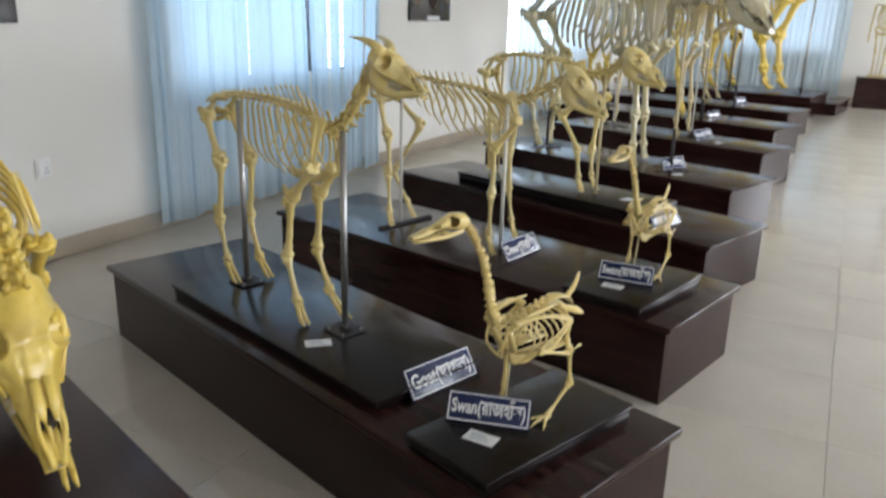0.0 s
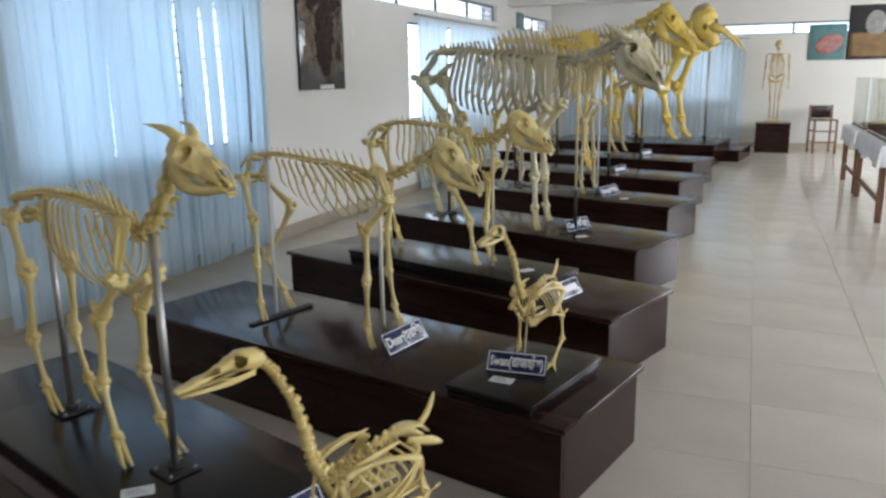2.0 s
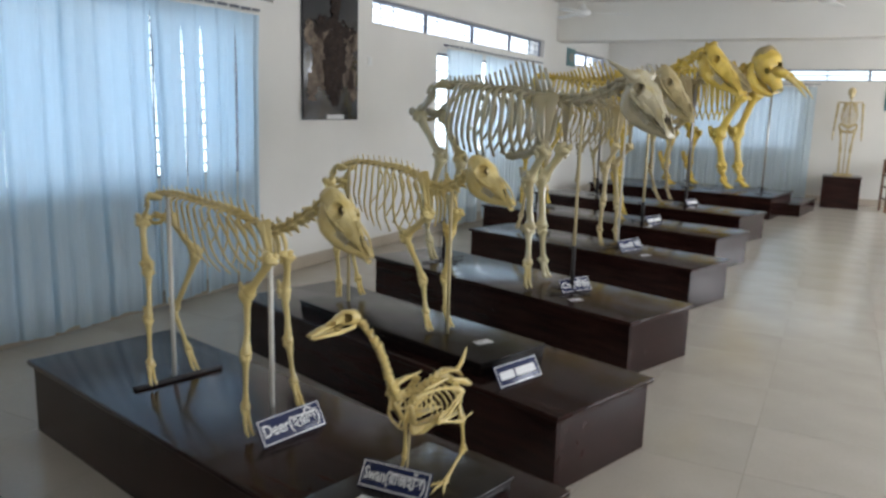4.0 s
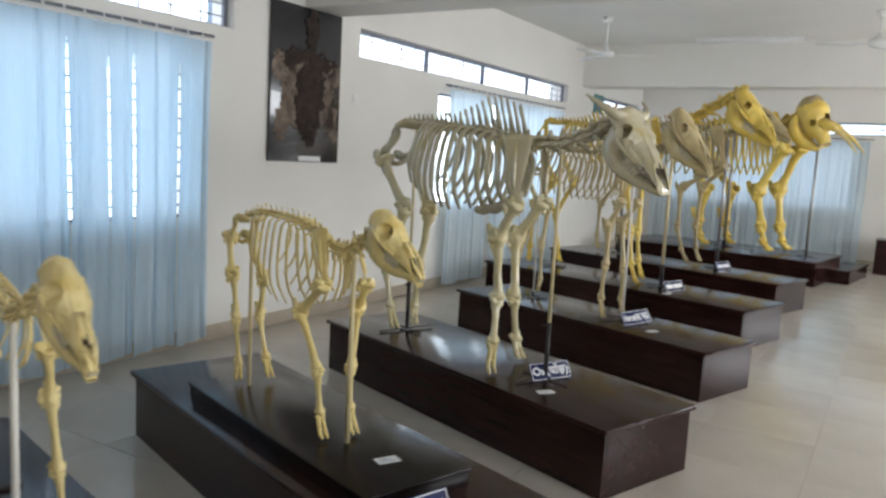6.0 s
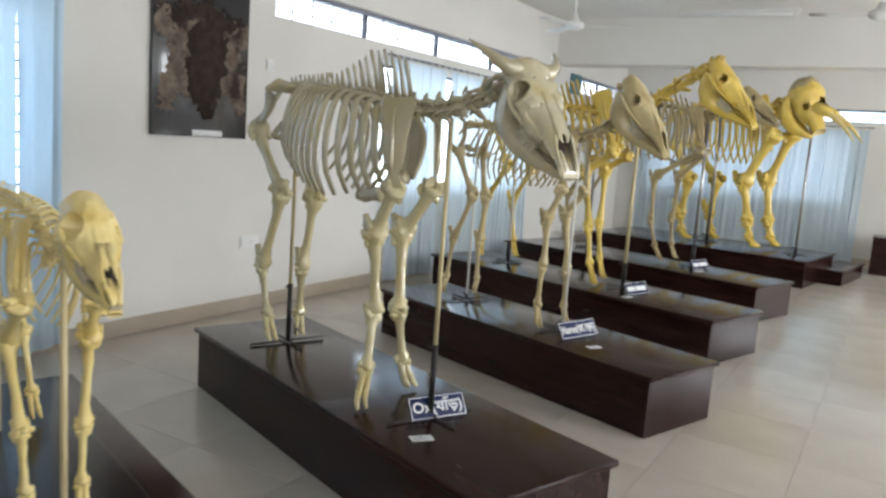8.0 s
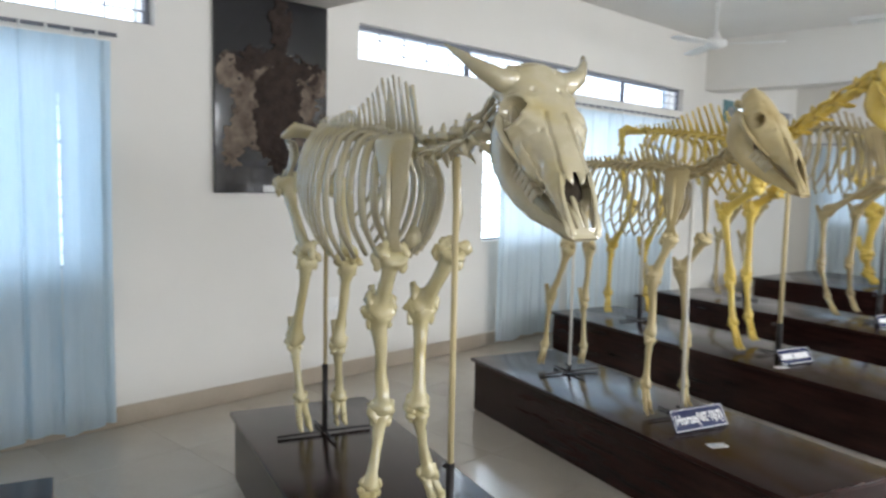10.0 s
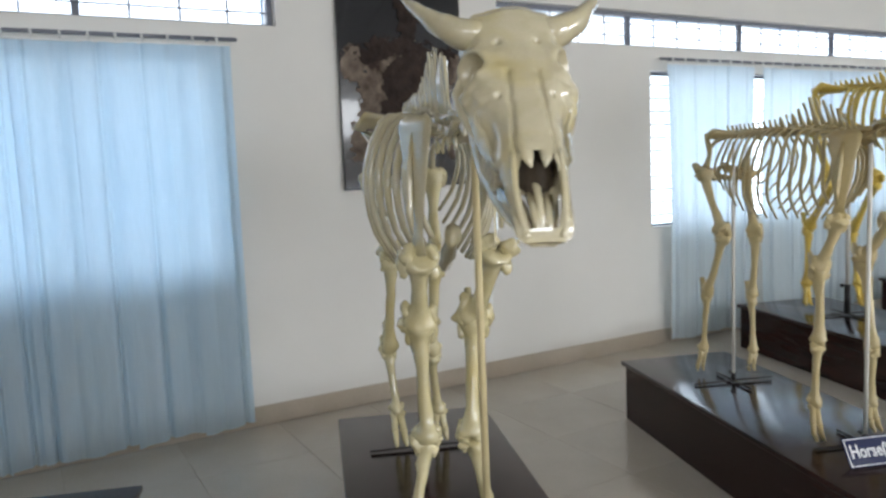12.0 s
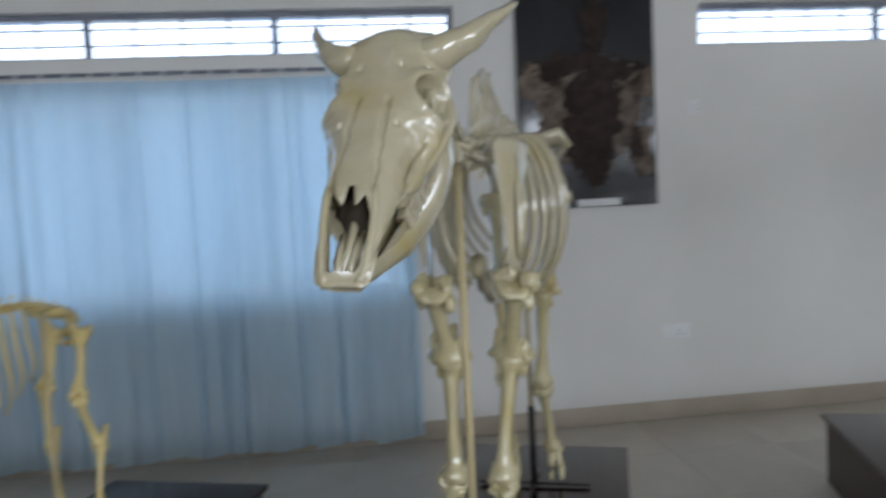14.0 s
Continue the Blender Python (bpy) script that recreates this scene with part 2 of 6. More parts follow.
# ---- the setting ----
def wall_with_holes(name, axis, at, out, a0, a1, z0, z1, holes):
    """A wall in the plane axis = at, TH thick on the side 'out', with rectangular openings (a0, a1, z0, z1)."""
    bm = bmesh.new()
    cuts = sorted({a0, a1, *(h[0] for h in holes), *(h[1] for h in holes)})
    for p, q in zip(cuts, cuts[1:]):
        mid = (p + q) / 2
        hs = sorted([(h[2], h[3]) for h in holes if h[0] < mid < h[1]])
        z = z0
        for b0, b1 in [*hs, (z1, z1)]:
            if b0 > z + 1e-6:
                lo, hi = sorted((at, at + out * TH))
                if axis == "x":
                    add_box(bm, lo, hi, p, q, z, b0)
                else:
                    add_box(bm, p, q, lo, hi, z, b0)
            z = b1
    bmesh.ops.remove_doubles(bm, verts=bm.verts, dist=0.0005)
    bm.faces.ensure_lookup_table()
    seen, dead = {}, set()
    for f in bm.faces:
        key = tuple(round(c, 3) for c in f.calc_center_median())
        if key in seen:
            dead.update((f, seen[key]))
        seen[key] = f
    bmesh.ops.delete(bm, geom=list(dead), context="FACES_ONLY")
    return tagged(link(name, bm, M_WALL, smooth=False), kind="structure")


FWIN = (-3.4, -0.2, 0.95, 2.05)
EHOLES = [(a, b, 0.95, 2.45) for a, b in EWIN]
FCL = (-1.9, 4.9, 2.2, 2.42)
wall_with_holes("wall_west", "x", WX, -1, SY - TH, NY + TH, 0, CZ, WIN + CLER)
wall_with_holes("wall_east", "x", EX, 1, SY - TH, NY + TH, 0, CZ, EHOLES)
wall_with_holes("wall_north", "y", NY, 1, WX, EX, 0, CZ, [FCL, FWIN])
wall_with_holes("wall_south", "y", SY, -1, WX, EX, 0, CZ, [])
tagged(link("ceiling", box(WX - TH, EX + TH, SY - TH, NY + TH, CZ, CZ + 0.15), M_CEIL, smooth=False), "plain white painted ceiling", "ceiling", kind="structure")
for i, (y0, y1) in enumerate(((1.5, 1.85), (7.95, 8.4), (14.4, 14.8))):
    tagged(link(f"beam_{i + 1}", box(WX, EX, y0, y1, 2.69, CZ, 0.006), M_WALL, smooth=False), "painted concrete ceiling beam", "beam", kind="structure")
sk = bmesh.new()
add_box(sk, WX, WX + 0.012, SY, NY, 0.001, 0.12, 0.002)
add_box(sk, WX + 0.012, EX - 0.012, NY - 0.012, NY, 0.001, 0.12, 0.002)
add_box(sk, EX - 0.012, EX, SY, NY, 0.001, 0.12, 0.002)
tagged(link("baseboard", sk, M_SKIRT, smooth=False), "beige tiled skirting along the walls", "baseboard", kind="structure")
floor = tagged(link("floor", box(WX - TH, EX + TH, SY - TH, NY + TH, -0.2, -0.004), M_GROUT, smooth=False), "pale glossy beige tiled floor", "floor", kind="structure")
tagged(link("ground", box(-60, 60, -60, 80, -0.6, -0.5), M_GROUT, smooth=False), "plain ground outside", "ground", kind="structure")
sky_card = tagged(link("backdrop", box(WX - 12.0, WX - 11.9, -30, 50, -0.4, 14), M_SKY, smooth=False), "bright hazy sky outside the windows", "sky", kind="structure")
tagged(link("backdrop", box(-20, 30, NY + 12.0, NY + 12.1, -0.4, 14), M_SKY, smooth=False), "bright hazy sky outside the windows", "sky", kind="structure")


# ---- display platforms ----
# name: centre x, centre y, turn in degrees, length, width, height
PLAT = {
    "O": (-1.51, 1.44, -18.5, 2.5, 0.69, TOP),
    "A": (-1.424, 2.681, -18.2, 2.505, 0.69, TOP),
    "B": (-1.433, 3.97, -13.8, 2.474, 0.69, TOP),
    "C": (-1.448, 5.279, -18.5, 2.5, 0.66, TOP),
    "D": (-1.506, 6.86, -20.0, 2.47, 0.68, TOP),
    "E": (-1.485, 8.644, -18.8, 2.46, 0.67, TOP),
    "F": (-1.865, 10.513, -17.0, 3.13, 0.79, TOP),
    "G": (-1.87, 12.42, -17.0, 3.15, 0.79, TOP),
    "H": (-1.713, 15.19, -8.0, 3.0, 1.5, TOP),
    "I": (-0.04, 15.6, -8.0, 0.36, 1.3, 0.2),
}


def plat_pose(k, u=0.0, v=0.0, z=0.0, turn=0.0):
    """A pose on platform k: u along it towards the aisle, v across it, z above its top."""
    x, y, a, _, _, h = PLAT[k]
    return pose(x, y, h, 0, 0, a) @ pose(u, v, z, 0, 0, turn)


DEEPER = {"B": 0.03, "C": 0.06, "D": 0.03}       # how much further these reach at the back


def platform(k):
    x, y, a, L, W, h = PLAT[k]
    root = empty("display_platform", pose(x, y, 0, 0, 0, a))
    l, w, i = L / 2, W / 2, 0.022
    b = w + DEEPER.get(k, 0.0)
    part("front_panel", box(-l + i, l - i, -w + i, -w + i + 0.02, 0.002, h - 0.026, 0.002), M_WOOD, root, smooth=False)
    part("back_panel", box(-l + i, l - i, b - i - 0.02, b - i, 0.002, h - 0.026, 0.002), M_WOOD, root, smooth=False)
    part("end_panel", box(l - i - 0.02, l - i + 0.001, -w + i + 0.02, b - i - 0.02, 0.002, h - 0.026, 0.002), M_WOOD, root, smooth=False)
    part("end_panel", box(-l + i - 0.001, -l + i + 0.02, -w + i + 0.02, b - i - 0.02, 0.002, h - 0.026, 0.002), M_WOOD, root, smooth=False)
    part("top_board", box(-l, l, -w, b, h - 0.026, h, 0.008), M_WOOD, root, "dark varnished top with a rounded lip")
    return tagged(root, "dark brown varnished wooden display platform on the floor", "platform", "display platforms in a row")


for k in PLAT:
    platform(k)


# ---- skeletons: bones ----
def rugged(bm, amp, scale, weight=None):
    """Shift the surface in and out by noise: ridges, pits and knobs of dry bone."""
    bm.normal_update()
    new_co = []
    for v in bm.verts:
        q = v.co * scale
        k = noise.noise(q) + 0.55 * noise.noise(q * 2.3) + 0.3 * (0.5 - abs(noise.noise(q * 4.1)) * 2)
        new_co.append(v.co + v.normal * (amp * k * (weight(v.co) if weight else 1.0)))
    for v, c in zip(bm.verts, new_co):
        v.co = c
    return bm


def long_bone(a, b, r, bend=(0, 0, 0), head=1.7, seg=12, foot=1.6):
    """A limb bone from a to b: a narrow ridged shaft that swells to rough knuckled ends."""
    bm = bmesh.new()
    a, b, bend = Vector(a), Vector(b), Vector(bend)
    prof = [(0, 0.62 * head), (0.02, 0.86 * head), (0.045, head), (0.08, head * 0.97), (0.12, head * 0.80), (0.17, 1.16), (0.25, 1.0), (0.38, 0.88), (0.5, 0.83), (0.62, 0.86), (0.74, 0.95), (0.82, 1.08), (0.88, foot * 0.82), (0.92, foot * 0.98), (0.955, foot * 0.94), (0.985, foot * 0.8), (1.0, 0.5 * foot)]
    tube(bm, [a.lerp(b, s) + bend * (4 * s * (1 - s)) for s, _ in prof], [r * k for _, k in prof], seg, 0.78, (1, 0.2, 0.1))
    d = (b - a).normalized()
    side_ = d.cross(Vector((1, 0, 0.3))).normalized()
    fwd = d.cross(side_)
    for e, k, g in ((a, head, 1), (b, foot, -1)):
        for s in (-1, 1):
            blob(bm, e + side_ * (s * r * k * 0.5) - d * (g * r * 0.05), (r * k * 0.40, r * k * 0.44, r * k * 0.40), sub=3)
            blob(bm, e + side_ * (s * r * k * 0.62) + d * (g * r * k * 0.7) + fwd * (s * 0.35 * r), (r * k * 0.22, r * k * 0.26, r * k * 0.5), sub=2)
    ln = (b - a).length
    return rugged(bm, r * 0.62, 0.8 / r, lambda c: 0.2 + 0.8 * min(1.0, 3.2 * abs(((c - a).dot(d)) / ln - 0.5) ** 2 * 1.6))


def plate(outline, thick, axis_y=0.0, bulge=0.0):
    """A flat bone from an outline in x and z, thick across y, with rounded faces."""
    bm = bmesh.new()
    n = len(outline)
    cx, cz = sum(p[0] for p in outline) / n, sum(p[1] for p in outline) / n
    rings = []
    for y, k in ((-0.5, 0.86), (-0.32, 1.0), (0.32, 1.0), (0.5, 0.86)):
        rings.append([bm.verts.new((cx + (x - cx) * k, axis_y + y * thick, cz + (z - cz) * k)) for x, z in outline])
    for r0, r1 in zip(rings, rings[1:]):
        for j in range(n):
            bm.faces.new((r0[j], r0[(j + 1) % n], r1[(j + 1) % n], r1[j]))
    for ring, s in ((rings[0], -1), (rings[-1], 1)):
        c = bm.verts.new((cx, axis_y + s * (0.5 * thick + bulge), cz))
        for j in range(n):
            bm.faces.new((ring[j], ring[(j + 1) % n], c) if s > 0 else (ring[(j + 1) % n], ring[j], c))
    bmesh.ops.recalc_face_normals(bm, faces=bm.faces)
    return bm


def vertebra(p, d, r, spine_h, lean=0.0, wing=0.0, up=Vector((0, 0, 1)), fat=1.0, bw=1.0):
    """One vertebra at p along d: a waisted body, an arch, a blade of height spine_h, and side processes."""
    bm = bmesh.new()
    p, d = Vector(p), Vector(d).normalized()
    half = r * fat
    tube(bm, [p - d * half, p - d * half * 0.6, p, p + d * half * 0.6, p + d * half], [r * 0.75, r * 0.85, r * 0.6, r * 0.85, r * 0.7], 7)
    blob(bm, p + up * r * 0.75, (r * 0.75, r * 0.62, r * 0.5), sub=1)
    if spine_h:
        q = p + up * r * 0.8
        top = q + up * spine_h - d * lean
        tube(bm, [q, q.lerp(top, 0.5), q.lerp(top, 0.92), top], [r * 0.72 * bw, r * 0.40 * bw, r * 0.34 * bw, r * 0.20 * bw], 8, 0.34, d)
    if wing:
        s = d.cross(up).normalized()
        for k in (-1, 1):
            tube(bm, [p, p + s * k * wing * 0.6 + up * r * 0.1, p + s * k * wing - up * r * 0.2 + d * r * 0.3], [r * 0.55, r * 0.4, r * 0.22], 5, 0.4, d)
    for k in (-1, 1):
        blob(bm, p + d * half * 0.9 + up * r * 0.75 + d.cross(up) * (k * r * 0.45), (r * 0.34,) * 3, sub=1)
    return rugged(bm, r * 0.38, 0.9 / r)


def neck_vertebra(p, d, r, half, up):
    """A neck vertebra: waisted body, forked side processes that point down and back, a low crest and four joint knobs."""
    bm = bmesh.new()
    p, d = Vector(p), Vector(d).normalized()
    s = d.cross(up).normalized()
    tube(bm, [p - d * half, p - d * half * 0.7, p, p + d * half * 0.7, p + d * half], [r * 0.62, r * 0.66, r * 0.42, r * 0.62, r * 0.5], 8)
    tube(bm, [p - d * half * 0.5 + up * r * 0.5, p + up * r * 0.62, p + d * half * 0.5 + up * r * 0.5], [r * 0.42, r * 0.5, r * 0.42], 8, 0.8)
    tube(bm, [p + up * r * 0.8, p + up * r * 1.15 - d * half * 0.1, p + up * r * 1.5 + d * half * 0.1], [r * 0.5, r * 0.34, r * 0.14], 8, 0.3, d)
    for k in (-1, 1):
        root_ = p + s * (k * r * 0.4) - up * r * 0.1
        tube(bm, [root_, root_ + s * (k * r * 0.55) - d * half * 0.35, root_ + s * (k * r * 0.75) - d * half * 1.0 - up * r * 0.25], [r * 0.36, r * 0.26, r * 0.09], 7, 0.5, d)
        tube(bm, [root_, root_ + s * (k * r * 0.45) - up * r * 0.45 + d * half * 0.3, root_ + s * (k * r * 0.5) - up * r * 1.0 + d * half * 0.75], [r * 0.34, r * 0.3, r * 0.10], 7, 0.4, d)
        for e in (-1, 1):
            tube(bm, [p + up * r * 0.5 + s * (k * r * 0.3), p + up * r * 0.72 + s * (k * r * 0.55) + d * (e * half * 0.75), p + up * r * 0.78 + s * (k * r * 0.6) + d * (e * half * 1.12)], [r * 0.26, r * 0.25, r * 0.15], 7)
    return rugged(bm, r * 0.2, 1.1 / r)


def rib(top, w, bottom, r, sweep, side, flat=0.5):
    """A curved rib from the spine out to half-width w and down to bottom."""
    t, b = Vector(top), Vector(bottom)
    h = t.z - b.z
    c = [t, (t.x + sweep * 0.05, side * w * 0.62, t.z + h * 0.015), (t.x + (b.x - t.x) * 0.35, side * w, t.z - h * 0.33), (t.x + (b.x - t.x) * 0.72, side * w * 0.94, t.z - h * 0.72), b]
    n = 11
    return tube(bmesh.new(), spline(c, n), [r * (0.75 + 0.45 * math.sin(math.pi * (i + 1) / n)) for i in range(n)], 6, flat, (1, 0, 0))


def loft_skull(sec, nu=40, nv=36, holes=(), shape=None):
    """A hollow skull along x from sections (x, half width, top, bottom, squareness); faces inside the holes are left out."""
    bm = bmesh.new()
    xs = [s[0] for s in sec]
    rows = []
    for i in range(nu):
        x = xs[0] + (xs[-1] - xs[0]) * i / (nu - 1)
        k = max(j for j in range(len(sec) - 1) if sec[j][0] <= x + 1e-9)
        a, b = sec[k], sec[k + 1]
        u = (x - a[0]) / (b[0] - a[0])
        u = u * u * (3 - 2 * u)
        w, t, bt, sq = (a[m] + (b[m] - a[m]) * u for m in (1, 2, 3, 4))
        row = []
        for j in range(nv):
            th = 2 * math.pi * j / nv
            c, s = math.cos(th), math.sin(th)
            y = math.copysign(abs(c) ** sq, c) * w
            z = (t + bt) / 2 + math.copysign(abs(s) ** sq, s) * (t - bt) / 2
            q = Vector((x, y * (1.0 - 0.18 * max(0.0, -s)), z))
            row.append(bm.verts.new(shape(q) if shape else q))
        rows.append(row)
    for r0, r1 in zip(rows, rows[1:]):
        for j in range(nv):
            q = (r0[j], r0[(j + 1) % nv], r1[(j + 1) % nv], r1[j])
            c = sum((v.co for v in q), Vector()) / 4
            if not any(h(c) for h in holes):
                bm.faces.new(q)
    bm.faces.new(rows[0]), bm.faces.new(rows[-1][::-1])
    bmesh.ops.delete(bm, geom=[v for v in bm.verts if not v.link_faces], context="VERTS")
    return bm


SKULLS = {
    # sections: x, half width, top, bottom, squareness; orbit x, z, radius; aperture start, half width; jaw depth
    "ox": dict(sec=[(0.0, 0.135, -0.008, -0.15, 0.6), (0.05, 0.168, 0.012, -0.2, 0.55), (0.09, 0.175, 0.014, -0.22, 0.56), (0.15, 0.166, 0.014, -0.21, 0.6), (0.22, 0.182, 0.012, -0.185, 0.6), (0.30, 0.190, 0.002, -0.18, 0.55), (0.385, 0.190, -0.004, -0.185, 0.55), (0.415, 0.178, -0.006, -0.20, 0.56), (0.45, 0.166, -0.006, -0.25, 0.58), (0.55, 0.152, -0.008, -0.245, 0.6), (0.66, 0.134, -0.014, -0.20, 0.62), (0.71, 0.116, -0.020, -0.142, 0.68), (0.80, 0.102, -0.046, -0.135, 0.72), (0.88, 0.094, -0.074, -0.135, 0.78), (0.945, 0.090, -0.10, -0.138, 0.82), (0.98, 0.080, -0.116, -0.142, 0.85), (1.0, 0.056, -0.126, -0.142, 0.95)],
               orb=(0.275, -0.080, 0.080), ap=(0.70, 0.068), jaw=0.49),
    "goat": dict(sec=[(0, 0.09, -0.07, -0.26, 0.9), (0.08, 0.15, -0.01, -0.28, 0.85), (0.22, 0.17, 0.02, -0.28, 0.85), (0.34, 0.195, 0.01, -0.28, 0.75), (0.46, 0.15, -0.02, -0.29, 0.8), (0.62, 0.10, -0.05, -0.27, 0.8), (0.78, 0.075, -0.10, -0.22, 0.8), (0.9, 0.055, -0.15, -0.22, 0.85), (1.0, 0.045, -0.19, -0.225, 0.9)],
                 orb=(0.34, -0.085, 0.092), ap=(0.72, 0.05), jaw=0.48),
    "horse": dict(sec=[(0, 0.06, -0.03, -0.18, 0.9), (0.08, 0.12, 0.0, -0.2, 0.85), (0.2, 0.15, 0.015, -0.22, 0.8), (0.32, 0.185, 0.01, -0.23, 0.75), (0.45, 0.15, -0.002, -0.24, 0.75), (0.6, 0.105, -0.015, -0.23, 0.75), (0.75, 0.075, -0.04, -0.18, 0.8), (0.88, 0.062, -0.085, -0.16, 0.8), (1.0, 0.06, -0.13, -0.17, 0.9)],
                  orb=(0.32, -0.075, 0.055), ap=(0.70, 0.045), jaw=0.46),
}


def ring(bm, c, rx, rz, r, axes):
    """A closed rim round a hole."""
    n = 18
    pts = [Vector(c) + axes[0] * (rx * math.cos(2 * math.pi * i / n)) + axes[1] * (rz * math.sin(2 * math.pi * i / n)) for i in range(n + 1)]
    return tube(bm, pts, r, 6, 1.0, axes[0].cross(axes[1]), caps=False)


def skull(root, kind, m, L, mat, horns=None, wide=1.0):
    """A skull with lower jaw, teeth and horns at the pose m (x from the back of the head to the nose)."""
    s = SKULLS[kind]
    ox, oz, orr = s["orb"]
    ap, aw = s["ap"]

    def nose_hole(c):
        return c.x > ap and c.x < 0.955 and abs(c.y) < aw * min(1.0, 0.62 + (c.x - ap) * 3.5) * (1 - 0.42 * max(0, (c.x - 0.82) / 0.15)) and c.z > -0.115 - (c.x - ap) * 0.12

    def back_hole(c):
        return c.x > 0.80 and c.x < 0.94 and c.z < -0.11 and 0.015 < abs(c.y) < 0.045

    def eye_hole(c):
        return abs(c.y) > 0.02 and math.hypot((c.x - ox) / orr, (c.z - oz) / (orr * 0.92)) < 0.66

    big = kind == "ox"

    def relief(q):
        """Eye sockets pressed into the sides, sutures, pits and the rough relief of the face."""
        q = q.copy()
        sd = 1 if q.y > 0 else -1
        # the sides slope outwards from the brow and the nasal bones
        k0 = max(0.0, min(1.0, (q.x + 0.02) / 0.27)) if big else 1.0
        k0 = k0 * k0 * (3 - 2 * k0)
        q.y *= 1 - k0 * (0.30 - 0.32 * min(1.0, max(0.0, -q.z + 0.005) / 0.15))
        if big and q.z > -0.1:
            q.z += 0.016 * math.exp(-((q.x - 0.02) / 0.07) ** 2 - (q.y / 0.06) ** 2) - 0.008 * math.exp(-((q.x - 0.02) / 0.06) ** 2 - ((abs(q.y) - 0.09) / 0.03) ** 2)
            q.z -= 0.03 * max(0.0, min(1.0, (q.x - 0.4) / 0.15)) * max(0.0, abs(q.y) - 0.045) / 0.07
        e = math.hypot((q.x - ox) / orr, (q.z - oz) / (orr * 0.92))
        if abs(q.y) > 0.05 and e < 1.7:
            if e < 0.95:
                q.y *= 1 - 0.86 * min(1.0, (0.95 - e) * 5.5)
            else:
                q.y += sd * 0.016 * math.exp(-((e - 1.1) / 0.2) ** 2)
                q.z += 0.006 * math.exp(-((e - 1.1) / 0.2) ** 2) * (1 if q.z > oz else -1)
        if q.z > -0.06:
            # the brow dips between the eyes; grooves run down beside the nasal bones
            q.z -= 0.009 * math.exp(-((q.x - 0.26) / 0.1) ** 2) * math.exp(-((abs(q.y) - 0.075) / 0.03) ** 2)
            if 0.33 < q.x < ap:
                q.z -= 0.015 * math.exp(-((abs(q.y) - 0.058 + 0.03 * (ap - q.x) + 0.008 * noise.noise(Vector((q.x * 25, sd, 0)))) / 0.007) ** 2)
                q.z -= 0.004 * math.exp(-(q.y / 0.005) ** 2)
            for px, py, pr in ((0.19, 0.062, 0.010), (0.44, 0.085, 0.008)):
                q.z -= 0.02 * math.exp(-(((q.x - px) / pr) ** 2 + ((abs(q.y) - py) / pr) ** 2))
        side_k = min(1.0, abs(q.y) / 0.12)
        # hollow cheek in front of the crest, with the pit above the tooth row
        q.y -= sd * 0.02 * math.exp(-(((q.x - 0.55) / 0.1) ** 2 + ((q.z + 0.11) / 0.05) ** 2)) * side_k
        q.y -= sd * 0.03 * math.exp(-(((q.x - 0.66) / 0.018) ** 2 + ((q.z + 0.15) / 0.014) ** 2)) * side_k
        n3 = q * 11
        amp = 0.004 + 0.010 * side_k * math.exp(-((q.x - 0.36) / 0.12) ** 2)
        k = noise.noise(n3) + 0.6 * noise.noise(n3 * 2.7)
        q.y += sd * amp * k * side_k
        q.z += amp * 0.7 * noise.noise(n3 * 1.3 + Vector((5, 3, 1)))
        return q

    bm = loft_skull(s["sec"], 140 if big else 72, 150 if big else 60, (nose_hole, back_hole, eye_hole), relief)
    for sd in (-1, 1):
        # cheek ridge, brow ridge and the rim of the nose
        tube(bm, spline([(0.16, sd * 0.15, -0.16), (0.3, sd * 0.185, -0.175), (0.45, sd * 0.155, -0.18), (0.6, sd * 0.115, -0.17)], 8), [0.012, 0.020, 0.024, 0.022, 0.02, 0.016, 0.012, 0.006], 8)
        tube(bm, spline([(ap - 0.01, sd * aw, -0.03), (ap + 0.1, sd * (aw + 0.003), -0.068), (0.92, sd * aw * (0.92 if big else 0.66), -0.105), (0.985, sd * (0.05 if big else 0.022), -0.128)], 10), [0.008, 0.011, 0.012, 0.012, 0.012, 0.012, 0.012, 0.012, 0.014, 0.016], 8)
        # pointed nasal bones
        tube(bm, [(ap - 0.16, sd * 0.026, -0.018), (ap - 0.03, sd * 0.030, -0.026), (ap + 0.02, sd * 0.028, -0.034), (ap + 0.055, sd * 0.020, -0.042)], [0.02, 0.026, 0.018, 0.003], 8, 0.4, (0, 1, 0))
        blob(bm, (0.03, sd * 0.055, -0.20), (0.05, 0.035, 0.04), sub=1)
    tube(bm, [(0.6, 0, -0.15), (0.78, 0, -0.115), (0.96, 0, -0.125)], [0.02, 0.013, 0.010], 8)
    for sd in (-1, 1):
        tube(bm, [(0.80, sd * 0.026, -0.125), (0.88, sd * 0.022, -0.118), (0.975, sd * 0.014, -0.126)], [0.008, 0.013, 0.012], 8)
    sk = part("skull", bm, mat, root)
    sk.matrix_basis = m @ Matrix.Diagonal((L, L * wide, L, 1))
    j = s["jaw"]
    k = j / 0.48
